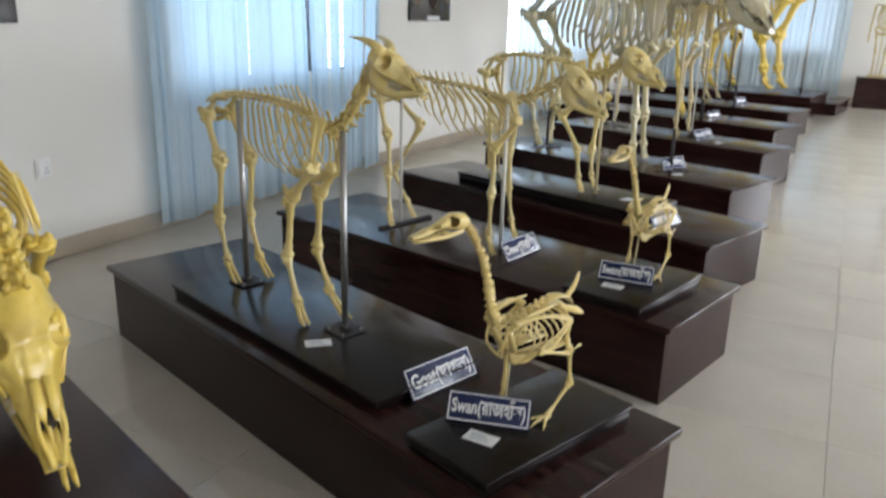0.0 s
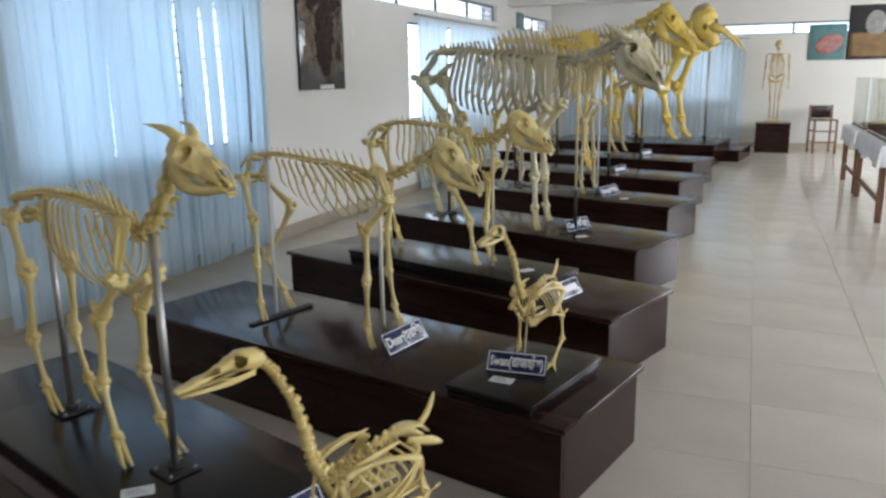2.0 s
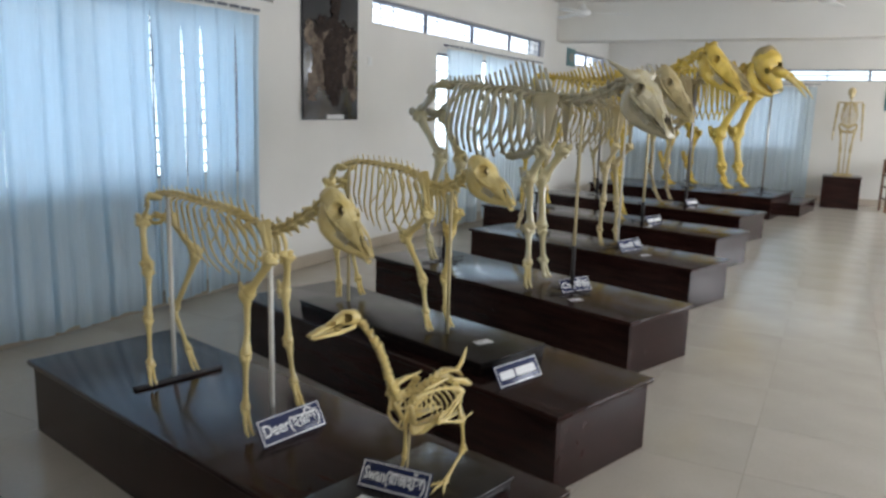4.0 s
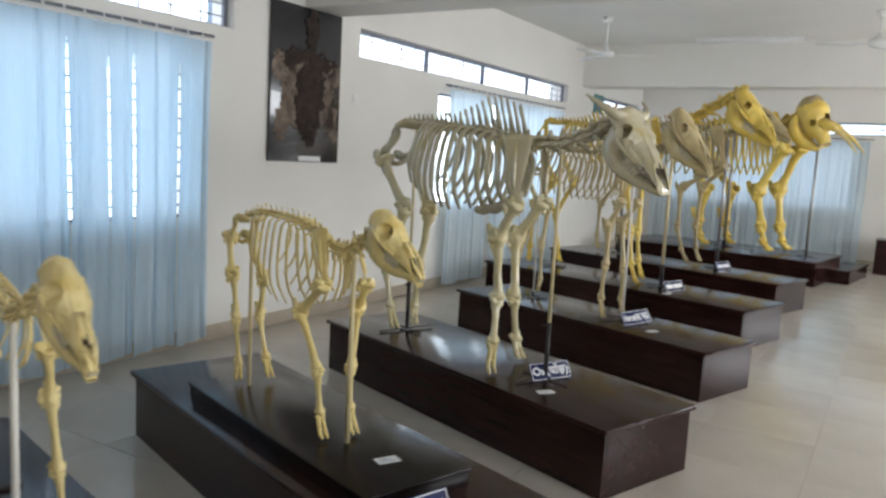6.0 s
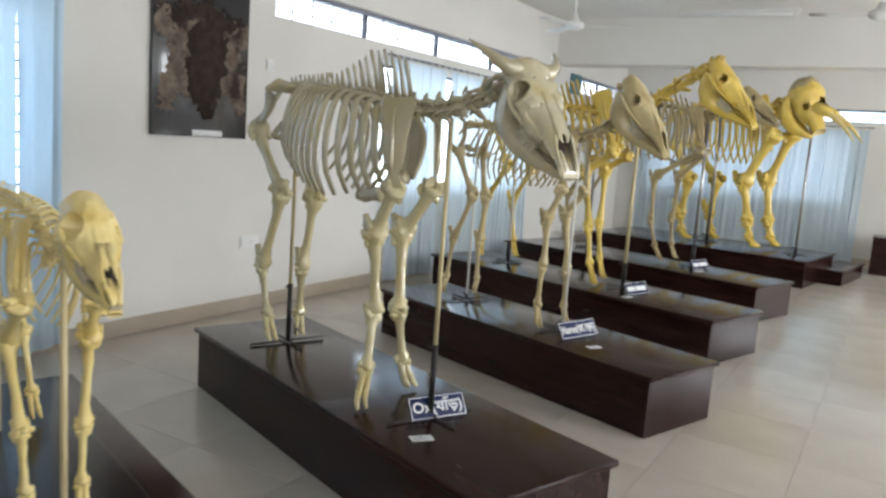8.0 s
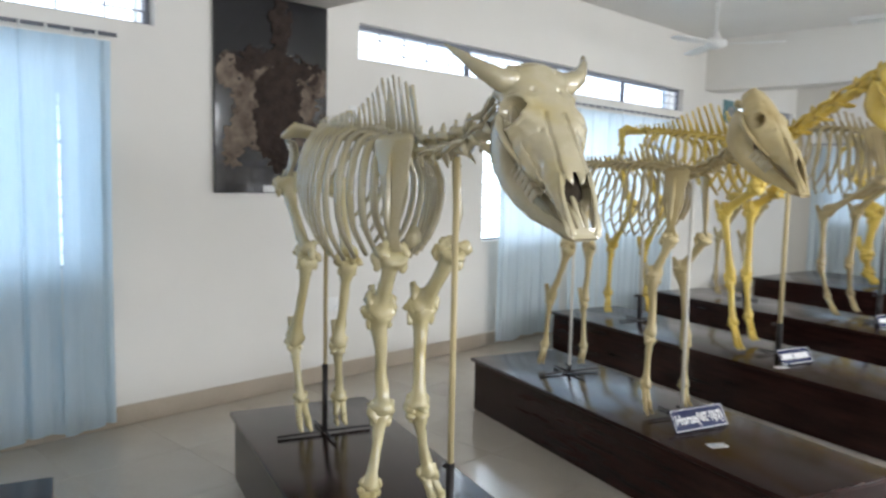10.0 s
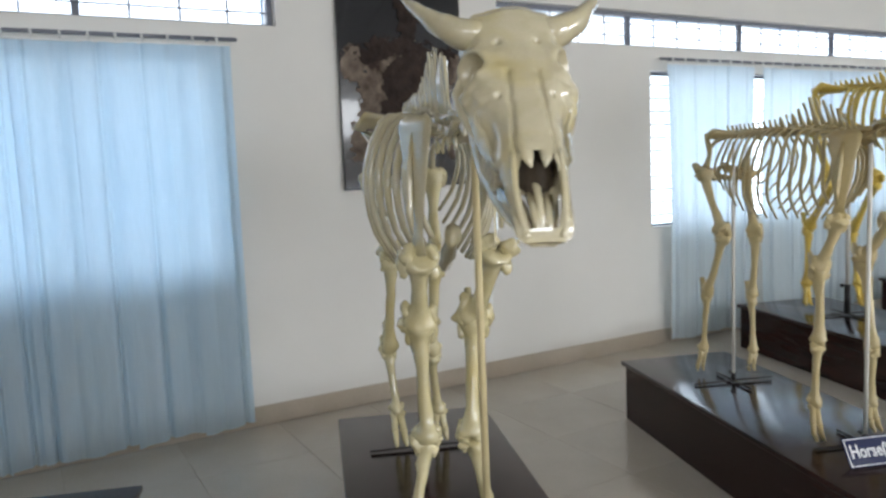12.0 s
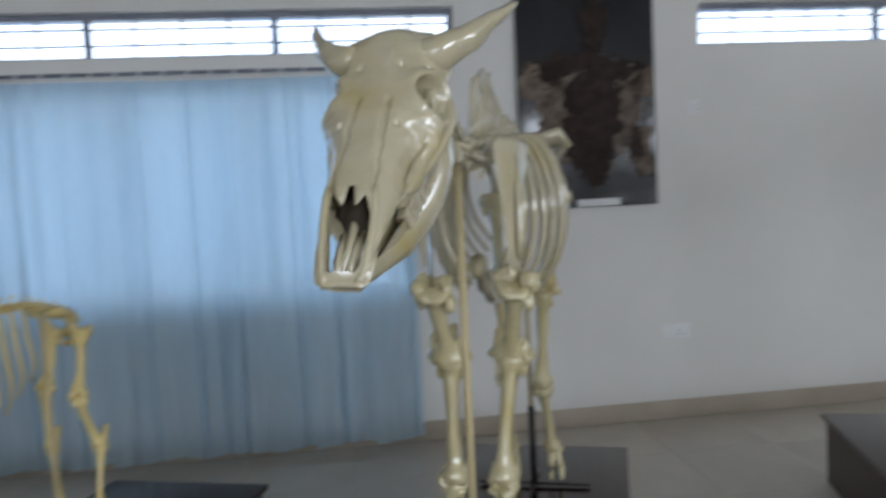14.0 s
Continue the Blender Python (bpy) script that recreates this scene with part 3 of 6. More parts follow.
    out = [(0.10, -0.19), (0.15, -0.165), (0.205, -0.10), (0.25, -0.115), (0.262, -0.20), (0.31, -0.28), (0.40, -0.33), (0.56, -0.315), (0.67, -0.285), (0.76, -0.238), (0.86, -0.188), (0.94, -0.152), (0.985, -0.150),
           (0.985, -0.180), (0.92, -0.222), (0.84, -0.272 * k), (0.72, -0.352 * k), (0.58, -0.42 * k), (0.44, -0.46 * k), (0.32, -0.46 * k), (0.22, -0.415 * k), (0.15, -0.33 * k), (0.115, -0.25)]
    # dark brown blob behind the nose opening; the shade inside is its colour
    cav = part("nasal_cavity", rugged(blob(bmesh.new(), (ap - 0.02, 0, -0.13), (0.13, aw * 1.0, 0.05), sub=4), 0.02, 14), M_HOLE, root, "nasal cavity with its shade painted dark brown")
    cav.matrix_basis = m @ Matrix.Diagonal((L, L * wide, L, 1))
    jaw = bmesh.new()
    for sd in (-1, 1):
        half = plate(out, 0.042)
        for v in half.verts:
            # the two halves meet at the chin
            v.co.y += sd * (0.128 - 0.062 * max(0.0, min(1.0, (v.co.x - 0.2) / 0.55)) - 0.045 * max(0.0, min(1.0, (v.co.x - 0.75) / 0.2)))
        me = bpy.data.meshes.new("half")
        half.to_mesh(me)
        half.free()
        jaw.from_mesh(me)
        bpy.data.meshes.remove(me)
    rugged(jaw, 0.008, 9)
    jw = part("lower_jaw", jaw, mat, root)
    jw.matrix_basis = m @ Matrix.Diagonal((L, L * wide, L, 1))
    for up in (1, 0):
        tb = bmesh.new()
        for sd in (-1, 1):
            for i in range(6):
                x = 0.42 + i * 0.044
                y = sd * (0.104 - 0.1 * (x - 0.42) * 0.8)
                z0 = -0.232 + (x - 0.42) * 0.1 if up else -0.327 + (x - 0.42) * 0.24
                add_box(tb, x, x + 0.039, y - 0.017, y + 0.017, z0 - 0.05 if up else z0 - 0.01, z0 if up else z0 + 0.042, 0.006)
        if not up:
            for i in range(6):
                add_box(tb, 0.968, 0.992, -0.036 + i * 0.0122, -0.026 + i * 0.0122, -0.165, -0.142, 0.003)
        tp = tagged(part("teeth", tb, M_TOOTH, root), kind="stuff")
        tp.matrix_basis = m @ Matrix.Diagonal((L, L * wide, L, 1))
    for h in horns or ():
        c, rr = h
        pts = spline(c, 14)
        hb = tube(bmesh.new(), pts, [rr * (1 - 0.94 * (i / 13) ** 1.15) * (1 - 0.25 * math.exp(-i)) for i in range(14)], 16, 0.88)
        rugged(hb, rr * 0.12, 0.9 / rr)
        hp = part("horn", hb, mat, root)
        hp.matrix_basis = m @ Matrix.Scale(L, 4)
    return sk


def limb(root, pts, r, mat, kind, sc=None):
    """A leg: its joints from the top down. Fore: shoulder, elbow, carpus, fetlock, toe. Hind: hip, stifle, hock, fetlock, toe."""
    p = [Vector(q) for q in pts]
    names = ("upper_arm_bone", "forearm_bone", "cannon_bone") if kind == "fore" else ("thigh_bone", "shin_bone", "cannon_bone")
    mat = sc or mat
    b0 = (0.012, 0, 0) if kind == "fore" else (-0.012, 0, 0)
    part(names[0], long_bone(p[0], p[1], r * 1.15, b0, 1.95, foot=1.8), mat, root)
    part(names[1], long_bone(p[1], p[2], r, (0.008, 0, 0), 1.85, foot=1.6), mat, root)
    part(names[2], long_bone(p[2], p[3], r * 0.82, (0, 0, 0), 1.6, foot=1.65), mat, root)
    jb = bmesh.new()
    d = (p[3] - p[2]).normalized()
    for lv in (-0.75, 0.15, 0.95):
        for i in range(3):
            a = i * 2.1 + lv * 2 + random.random() * 0.6
            blob(jb, p[2] + Vector((math.cos(a) * r * 0.72, math.sin(a) * r * 0.78, lv * r)), (r * 0.66, r * 0.62, r * 0.42), sub=2)
    rugged(jb, r * 0.28, 1.1 / r)
    part("wrist_bones" if kind == "fore" else "ankle_bones", jb, mat, root)
    back = Vector((-1, 0, 0))
    if kind == "fore":      # point of the elbow
        part("elbow_process", tube(bmesh.new(), [p[1] - Vector((0, 0, r * 1.5)), p[1] + back * r * 1.8 + Vector((0, 0, r * 0.6)), p[1] + back * r * 2.6 + Vector((0, 0, r * 2.6))], [r * 0.8, r * 0.95, r * 0.6], 8, 0.6), mat, root)
    else:                   # heel bone and kneecap
        part("heel_bone", tube(bmesh.new(), [p[2], p[2] + back * r * 1.5 + Vector((0, 0, r * 1.6)), p[2] + back * r * 2.1 + Vector((0, 0, r * 3.8))], [r * 0.85, r * 0.75, r * 0.8], 8, 0.7), mat, root)
        part("kneecap", blob(bmesh.new(), p[1] + Vector((r * 1.9, 0, r * 0.6)), (r * 0.7, r * 0.6, r * 1.0), sub=2), mat, root)
    fw = (p[4] - p[3])
    for s in (-1, 1):
        tb = bmesh.new()
        o = Vector((0, s * r * 0.62, 0))
        tube(tb, [p[3] + o * 0.6, p[3].lerp(p[4], 0.45) + o, p[3].lerp(p[4], 0.55) + o], [r * 0.62, r * 0.5, r * 0.6], 7)
        tube(tb, [p[3].lerp(p[4], 0.52) + o, p[3].lerp(p[4], 0.8) + o * 1.15, p[4] + o * 1.2 + Vector((r * 0.8, 0, r * 0.25))], [r * 0.66, r * 0.62, r * 0.30], 7, 0.75)
        part("toe", tb, mat, root)


def quadruped(k, nm, mat, S):
    """A mounted skeleton on platform k, in that platform's own axes: u along, v across, z up from its top."""
    root = empty(nm, plat_pose(k))
    v0, base = S.get("v0", 0.0), S.get("base", 0.0)
    P = lambda u, z, v=0.0: Vector((u, v0 + v, z))
    r = S["r"]
    # spine: rump to the base of the neck
    nsp = S.get("n", 20)
    sp = spline([P(*c) for c in S["spine"]], nsp)
    hs = S["blades"]
    for i in range(nsp):
        d = sp[min(i + 1, nsp - 1)] - sp[max(i - 1, 0)]
        s = i / (nsp - 1) * (len(hs) - 1)
        a = min(int(s), len(hs) - 2)
        h = hs[a] + (hs[a + 1] - hs[a]) * (s - a)
        fr = i / nsp
        part("vertebra", vertebra(sp[i], d, r * (0.9 + 0.3 * fr), h, h * S.get("lean", 0.35), r * 2.8 if 0.12 < fr < 0.38 else r * 1.1, fat=0.5 * d.length / r / 1.1 if d.length else 1, bw=1.0 if r > 0.02 else 0.55), mat, root)
    # neck
    nk = spline([P(*c) for c in S["neck"]], 7)
    for i in range(7):
        d = nk[min(i + 1, 6)] - nk[max(i - 1, 0)]
        up = Vector((-d.z, 0, d.x)).normalized()
        part("neck_vertebra", neck_vertebra(nk[i], d, S.get("rn", r * 1.5) * 1.12, d.length * (0.27 if 0 < i < 6 else 0.52), up), mat, root)
    # tail
    if "tail" in S:
        tl = spline([P(*c) for c in S["tail"]], 6)
        part("tail_bones", tube(bmesh.new(), tl, [r * 0.8, r * 0.65, r * 0.7, r * 0.5, r * 0.5, r * 0.25], 7), mat, root)
    # ribs
    i0, i1 = S["ribs_at"]
    nr = S.get("nr", 12)
    rb = spline([P(*c) for c in S["rib_ends"]], nr)
    for i in range(nr):
        f = i / (nr - 1)
        s = (i0 + (i1 - i0) * f) * (nsp - 1)
        a = min(int(s), nsp - 2)
        top = sp[a].lerp(sp[a + 1], s - a)
        w = S["wide"] * (0.86 + 0.3 * math.sin(math.pi * min(1, 0.15 + 0.75 * (1 - f)))) * (1 - 0.45 * max(0, f - 0.55) / 0.45)
        for sd in (-1, 1):
            wob = random.uniform(-1, 1) * r * 0.25
            b = rib((top.x, 0, top.z), w, (rb[i].x + wob, sd * w * S.get("tuck", 0.55), rb[i].z + wob), S.get("rr", r * 0.55) * (0.85 + 0.3 * f), -1, sd)
            for v in b.verts:
                v.co.y += v0
            part("rib", b, mat, root)
    if "sternum" in S:
        st = spline([P(*c) for c in S["sternum"]], 8)
        part("breastbone", tube(bmesh.new(), st, [r * (0.9 + 0.35 * (j % 2)) for j in range(8)], 8, 0.7), mat, root)
    # pelvis
    (iu, iz), (hu, hz), (su, sz) = S["pelvis"]
    pw, ph = S["pw"]
    for sd in (-1, 1):
        bm = bmesh.new()
        tube(bm, spline([P(iu + r * 2.2, iz - r * 0.5, sd * r * 0.8), P(iu, iz, sd * pw), P((iu + hu) / 2, (iz + hz) / 2, sd * (pw + ph) / 2 * 0.85), P(hu, hz, sd * ph)], 9), [r * 1.0, r * 1.5, r * 2.0, r * 1.5, r * 1.0, r * 0.9, r * 0.95, r * 1.2, r * 1.6], 8, 0.45, (1, 0, 0.5))
        tube(bm, spline([P(hu, hz, sd * ph), P((hu + su) / 2, (hz + sz) / 2 - r * 0.6, sd * ph * 0.8), P(su, sz, sd * ph * 0.75)], 6), [r * 1.4, r * 0.9, r * 0.85, r * 1.0, r * 1.3, r * 0.9], 8, 0.6)
        tube(bm, spline([P(hu, hz, sd * ph), P(hu - r, hz - r * 2.2, sd * ph * 0.4), P(su + r * 1.5, sz - r * 2.0, sd * ph * 0.2), P(su, sz, sd * ph * 0.75)], 8), r * 0.6, 7)
        part("hip_bone", rugged(bm, r * 0.35, 0.6 / r), mat, root)
    # shoulder blades and legs
    for key in ("fn", "ff"):
        (tu, tz, tv), *js = [(c[0], c[1], c[2]) for c in S[key]]
        a, b = P(tu, tz, tv), P(js[0][0], js[0][1], js[0][2])
        bm = bmesh.new()
        d = b - a
        tube(bm, [a, a.lerp(b, 0.06), a.lerp(b, 0.3), a.lerp(b, 0.6), a.lerp(b, 0.86), b], [r * q for q in ((2.2, 3.0, 2.35, 1.5, 0.95, 1.5) if r > 0.02 else (1.7, 2.1, 1.5, 1.0, 0.75, 1.3))], 14, S.get("blade_flat", 0.12), (1, -0.45 if tv > 0 else 0.45, 0))
        sd = 1 if tv > 0 else -1
        o = Vector((0, sd * r * 0.5, 0))
        tube(bm, [a.lerp(b, 0.1) + o * 0.4, a.lerp(b, 0.35) + o, a.lerp(b, 0.7) + o * 1.3, a.lerp(b, 0.86) + o], [r * 0.15, r * 0.4, r * 0.45, r * 0.2], 6)
        part("shoulder_blade", rugged(bm, r * 0.22, 0.5 / r), mat, root)
        limb(root, [P(*c) for c in js], S.get("leg_r", r), mat, "fore", S.get("leg_mat"))
    for key in ("hn", "hf"):
        limb(root, [P(*c) for c in S[key]], S.get("leg_r", r), mat, "hind", S.get("leg_mat"))
    # skull
    if not S["skull"]:
        return root
    (pu, pz), (nu, nz) = S["head"]
    L = math.hypot(nu - pu, nz - pz)
    m = pose(pu, v0 + S.get("head_v", 0), pz, 0, 0, S.get("head_yaw", 0)) @ pose(0, 0, 0, 0, -math.degrees(math.atan2(nz - pz, nu - pu)), 0)
    # the dorsal line ends a little above the nose tip
    m = m @ pose(0, 0, 0, 0, -S.get("lift", 6), 0)
    skull(root, S["skull"], m, L, mat, S.get("horns"), S.get("skull_w", 1.0))
    return root


def pole(k, u, v, z0, z1, r, mat, clamp=None, legs=True, nm="support_pole", lab="upright rod that holds a mounted skeleton"):
    """A support with its foot of crossed iron bars."""
    root = empty(nm, plat_pose(k, u, v, z0))
    b = clamp or 0.0
    part("rod", rod((0, 0, b * 0.9), (0, 0, z1 - z0), r, 12), mat, root)
    if clamp:
        part("socket_tube", rod((0, 0, 0.004), (0, 0, b), r * 1.35, 12), M_IRON, root)
        part("clamp_screw", tube(bmesh.new(), [(0, 0, b * 0.93), (-r * 2.6, 0, b * 0.93), (-r * 3.0, 0, b * 0.93), (-r * 4, 0, b * 0.93)], [r * 0.35, r * 0.35, r * 0.8, r * 0.8], 8), M_IRON, root)
    if legs == "plate":
        part("foot_plate", box(-0.055, 0.055, -0.055, 0.055, 0.002, 0.008, 0.002), M_IRON, root)
        part("collar", rod((0, 0, 0.008), (0, 0, 0.02), r * 1.9, 12), M_IRON, root)
        for sx in (-1, 1):
            for sy in (-1, 1):
                part("screw", rod((sx * 0.04, sy * 0.04, 0.008), (sx * 0.04, sy * 0.04, 0.012), 0.005, 8), M_STEEL, root)
    elif legs:
        for ang, ln in legs:
            c, s = math.cos(radians(ang)), math.sin(radians(ang))
            part("foot_bar", tube(bmesh.new(), [(0, 0, 0.010), (c * ln, s * ln, 0.008)], 0.005, 8), M_IRON, root)
    return tagged(root, lab, "support rod", "rods that hold the skeletons")


# ---- windows ----
def window(nm, axis, at, out, a0, a1, z0, z1, posts, rails, bars, thick=0.008):
    """A steel window in an opening: frame, mullions, thin security bars and panes."""
    root = empty(nm, pose(0, 0, 0))
    d0, d1 = sorted((at + out * 0.07, at + out * 0.11))
    f = 0.03

    def put(p0, p1, q0, q1, e0, e1, bev=0.003):
        return box(e0, e1, p0, p1, q0, q1, bev) if axis == "x" else box(p0, p1, e0, e1, q0, q1, bev)

    part("window_frame", put(a0, a1, z0, z0 + f, d0, d1), M_FRAME, root, smooth=False)
    part("window_frame", put(a0, a1, z1 - f, z1, d0, d1), M_FRAME, root, smooth=False)
    part("window_frame", put(a0, a0 + f, z0 + f, z1 - f, d0, d1), M_FRAME, root, smooth=False)
    part("window_frame", put(a1 - f, a1, z0 + f, z1 - f, d0, d1), M_FRAME, root, smooth=False)
    xs = [a0 + f] + [a0 + (a1 - a0) * i / posts for i in range(1, posts)] + [a1 - f]
    for x in xs[1:-1]:
        part("mullion", put(x - 0.02, x + 0.02, z0 + f, z1 - f, d0, d1), M_FRAME, root, smooth=False)
    m = (d0 + d1) / 2 - out * 0.035
    for i in range(1, rails + 1):
        z = z0 + (z1 - z0) * i / (rails + 1)
        part("security_bar", put(a0 + f, a1 - f, z - thick, z + thick, m - 0.005, m + 0.005, 0), M_FRAME, root, smooth=False)
    for i in range(1, bars):
        x = a0 + (a1 - a0) * i / bars
        part("security_bar", put(x - 0.007, x + 0.007, z0 + f, z1 - f, m - 0.012, m - 0.006, 0), M_FRAME, root, smooth=False)
    for x0, x1 in zip(xs, xs[1:]):
        g = part("pane", put(x0, x1, z0 + f, z1 - f, (d0 + d1) / 2 - 0.002, (d0 + d1) / 2 + 0.002, 0), M_GLASS, root, smooth=False)
        g.visible_shadow = False
    s0, s1 = sorted((at + out * 0.005, at + out * 0.07))
    part("window_sill", put(a0, a1, z0, z0 + 0.012, s0, s1, 0.002), M_WALL, root, smooth=False)
    return tagged(root, "grey steel window with thin security bars and bright panes", "window", kind="structure")


n_w = 0
for y0, y1, z0, z1 in WIN:
    n_w += 1
    window(f"window_{n_w}", "x", WX, -1, y0, y1, z0, z1, 3, 11, 8)
for (y0, y1, z0, z1), ps, bs in zip(CLER, (3, 4, 2), (12, 20, 9)):
    n_w += 1
    window(f"window_{n_w}", "x", WX, -1, y0, y1, z0, z1, ps, 2, bs, 0.0045)
n_w += 1
window(f"window_{n_w}", "y", NY, 1, *FCL[:2], *FCL[2:], 5, 1, 10)
n_w += 1
window(f"window_{n_w}", "y", NY, 1, *FWIN, 3, 9, 8)
for y0, y1 in EWIN:
    n_w += 1
    window(f"window_{n_w}", "x", EX, 1, y0, y1, 0.95, 2.45, 3, 5, 6)


# ---- curtains ----
def curtain(nm, axis, at, spans, z0, z1, seed, cloth, step=0.0):
    """Widths of pleated cloth on one rail; spans along the wall, with gaps between them where daylight shows."""
    rnd = random.Random(seed)
    root = empty(nm, pose(0, 0, 0))
    a0, a1 = spans[0][0], spans[-1][1]

    def P(a, d, z):
        return (at + d, a, z) if axis == "x" else (a, at - d, z)

    for s0, s1 in spans:
        bm = bmesh.new()
        nx, nz = max(24, int((s1 - s0) / 0.007)), 14
        ph, fr = rnd.uniform(0, 6), rnd.uniform(3.6, 4.5)
        grid = []
        for j in range(nz + 1):
            f = j / nz
            z = z1 + (z0 - z1) * f
            row = []
            for i in range(nx + 1):
                a = s0 + (s1 - s0) * i / nx
                w = 2 * math.pi * fr * (a - s0)
                am = 0.016 + 0.02 * f
                fold = (w + ph + 0.35 * math.sin(a * 5 + seed) * f) / (2 * math.pi) % 1.0
                d = 0.085 + am * 0.9 * math.sin(math.pi * fold) - am * 1.3 * math.exp(-((fold - 0.5) / 0.045) ** 2) + 0.14 * am * math.sin(2.3 * w + 1.3 * ph) + 0.012 * math.sin(3 * a + 4 * f) + (step * (0.5 - i / nx) * min(1.0, 6 * f) if s0 > 5.4 else 0.0)
                mid = (s0 + s1) / 2
                aa = mid + (a - mid) * (1 - 0.006 * max(0.0, math.sin(math.pi * (1.4 * f - 0.1 - 0.25 * (seed % 3)))))
                row.append(bm.verts.new(P(aa, d, z + (0.012 * math.sin(w * 0.5 + ph) if j == nz else 0))))
            grid.append(row)
        for r0, r1 in zip(grid, grid[1:]):
            for i in range(nx):
                bm.faces.new((r0[i], r0[i + 1], r1[i + 1], r1[i]))
        part("cloth", bm, cloth, root)
        hem = bmesh.new()
        tube(hem, [P(s0 + (s1 - s0) * i / 20, 0.085, z1 + 0.004) for i in range(21)], 0.007, 6)
        part("heading_tape", hem, M_PLASTIC, root)
    part("curtain_rail", tube(bmesh.new(), [P(a0 - 0.05, 0.07, z1 + 0.045), P(a1 + 0.05, 0.07, z1 + 0.045)], 0.011, 8), M_FRAME, root)
    n = int((a1 - a0) / 0.13)
    hook = None
    for i in range(n):
        a = a0 + (i + 0.5) * (a1 - a0) / n
        if hook is None:
            hb = bmesh.new()
            tube(hb, [(0, 0, 0.02), (0.006, 0, 0), (0, 0, -0.03)], [0.007, 0.009, 0.006], 6)
            hook = part("hook", hb, M_PLASTIC, root)
        else:
            h = new("hook", hook.data)
            h.parent = root
            hook = h
        hook.location = P(a, 0.085, z1 + 0.03)
    for a in (a0 + 0.1, (a0 + a1) / 2, a1 - 0.1):
        p, q = P(a, 0.0, z1 + 0.045), P(a, 0.07, z1 + 0.045)
        part("rail_bracket", rod(p, q, 0.008, 8), M_FRAME, root)
    return tagged(root, "pale aqua pleated curtains drawn over a window, with gaps", "curtain", "curtains")


curtain("curtain", "x", WX, [(4.08, 4.62), (4.612, 5.04), (5.03, 5.585), (5.576, 5.745), (5.735, 6.02), (6.012, 6.20), (6.19, 6.56), (6.55, 6.84)], 0.05, 2.24, 3, M_CURTAIN, 0.034)
curtain("curtain", "x", WX, [(10.24, 10.82), (10.815, 11.25), (11.36, 11.9), (11.895, 12.5), (12.49, 13.55)], 0.04, 2.24, 8, M_PALE_CURTAIN)
curtain("curtain", "y", NY, [(-3.6, -2.4), (-2.42, -1.2), (-1.22, 0.0)], 0.05, 2.1, 5, M_PALE_CURTAIN)


# ---- things on the walls ----
M_HIDE_DARK = surface("black_backing_board", (0.006, 0.006, 0.008), (0.016, 0.016, 0.020), 0.12, 3, 60, 0.05, coat=0.6, r2=0.3)
M_HIDE = surface("stretched_hide", (0.05, 0.034, 0.025), (0.24, 0.19, 0.145), 0.75, 11, 120, 0.6, spots=((0.035, 0.02, 0.014), 6, 0.56), depth=0.008)
M_FUR = surface("brown_fur", (0.014, 0.009, 0.007), (0.05, 0.032, 0.024), 0.85, 14, 160, 0.8, depth=0.01)


def pelt(w, h, inside, x0, lift, seed, step=0.008):
    """A skin on a board: cloth-thin relief with a ragged, furry outline; inside(a, b) tells how far within the outline a place lies."""
    bm = bmesh.new()
    grid = {}
    o = Vector((seed * 3.1, seed * 1.7, 0))
    na, nb = int(w / step), int(h / step)

    def depth(i, j):
        q = Vector((i * step, j * step, 0)) + o
        return inside(i / na, j / nb) + 0.045 * noise.noise(q * 9) + 0.035 * noise.noise(q * 28) + 0.025 * noise.noise(q * 70)

    d = {(i, j): depth(i, j) for i in range(1, na) for j in range(1, nb)}
    for (i, j), k in d.items():
        if k > 0:
            q = Vector((i * step, j * step, 0)) + o
            grid[i, j] = bm.verts.new((x0 + lift * min(1.0, k * 14) * (0.75 + 0.5 * noise.noise(q * 14) + 0.35 * noise.noise(q * 55)), i * step + 0.004 * noise.noise(q * 90), j * step))
    for i, j in grid:
        q = [grid.get(c) for c in ((i, j), (i + 1, j), (i + 1, j + 1), (i, j + 1))]
        if None not in q:
            bm.faces.new(q)
    bmesh.ops.delete(bm, geom=[v for v in bm.verts if not v.link_faces], context="VERTS")
    return bm


def lobe(cx, cz, rx, rz, tilt=0.0):
    def f(a, b):
        u, v = a - cx, b - cz
        return (1 - math.hypot((u - tilt * v) / rx, v / rz)) * min(rx, rz)
    return f


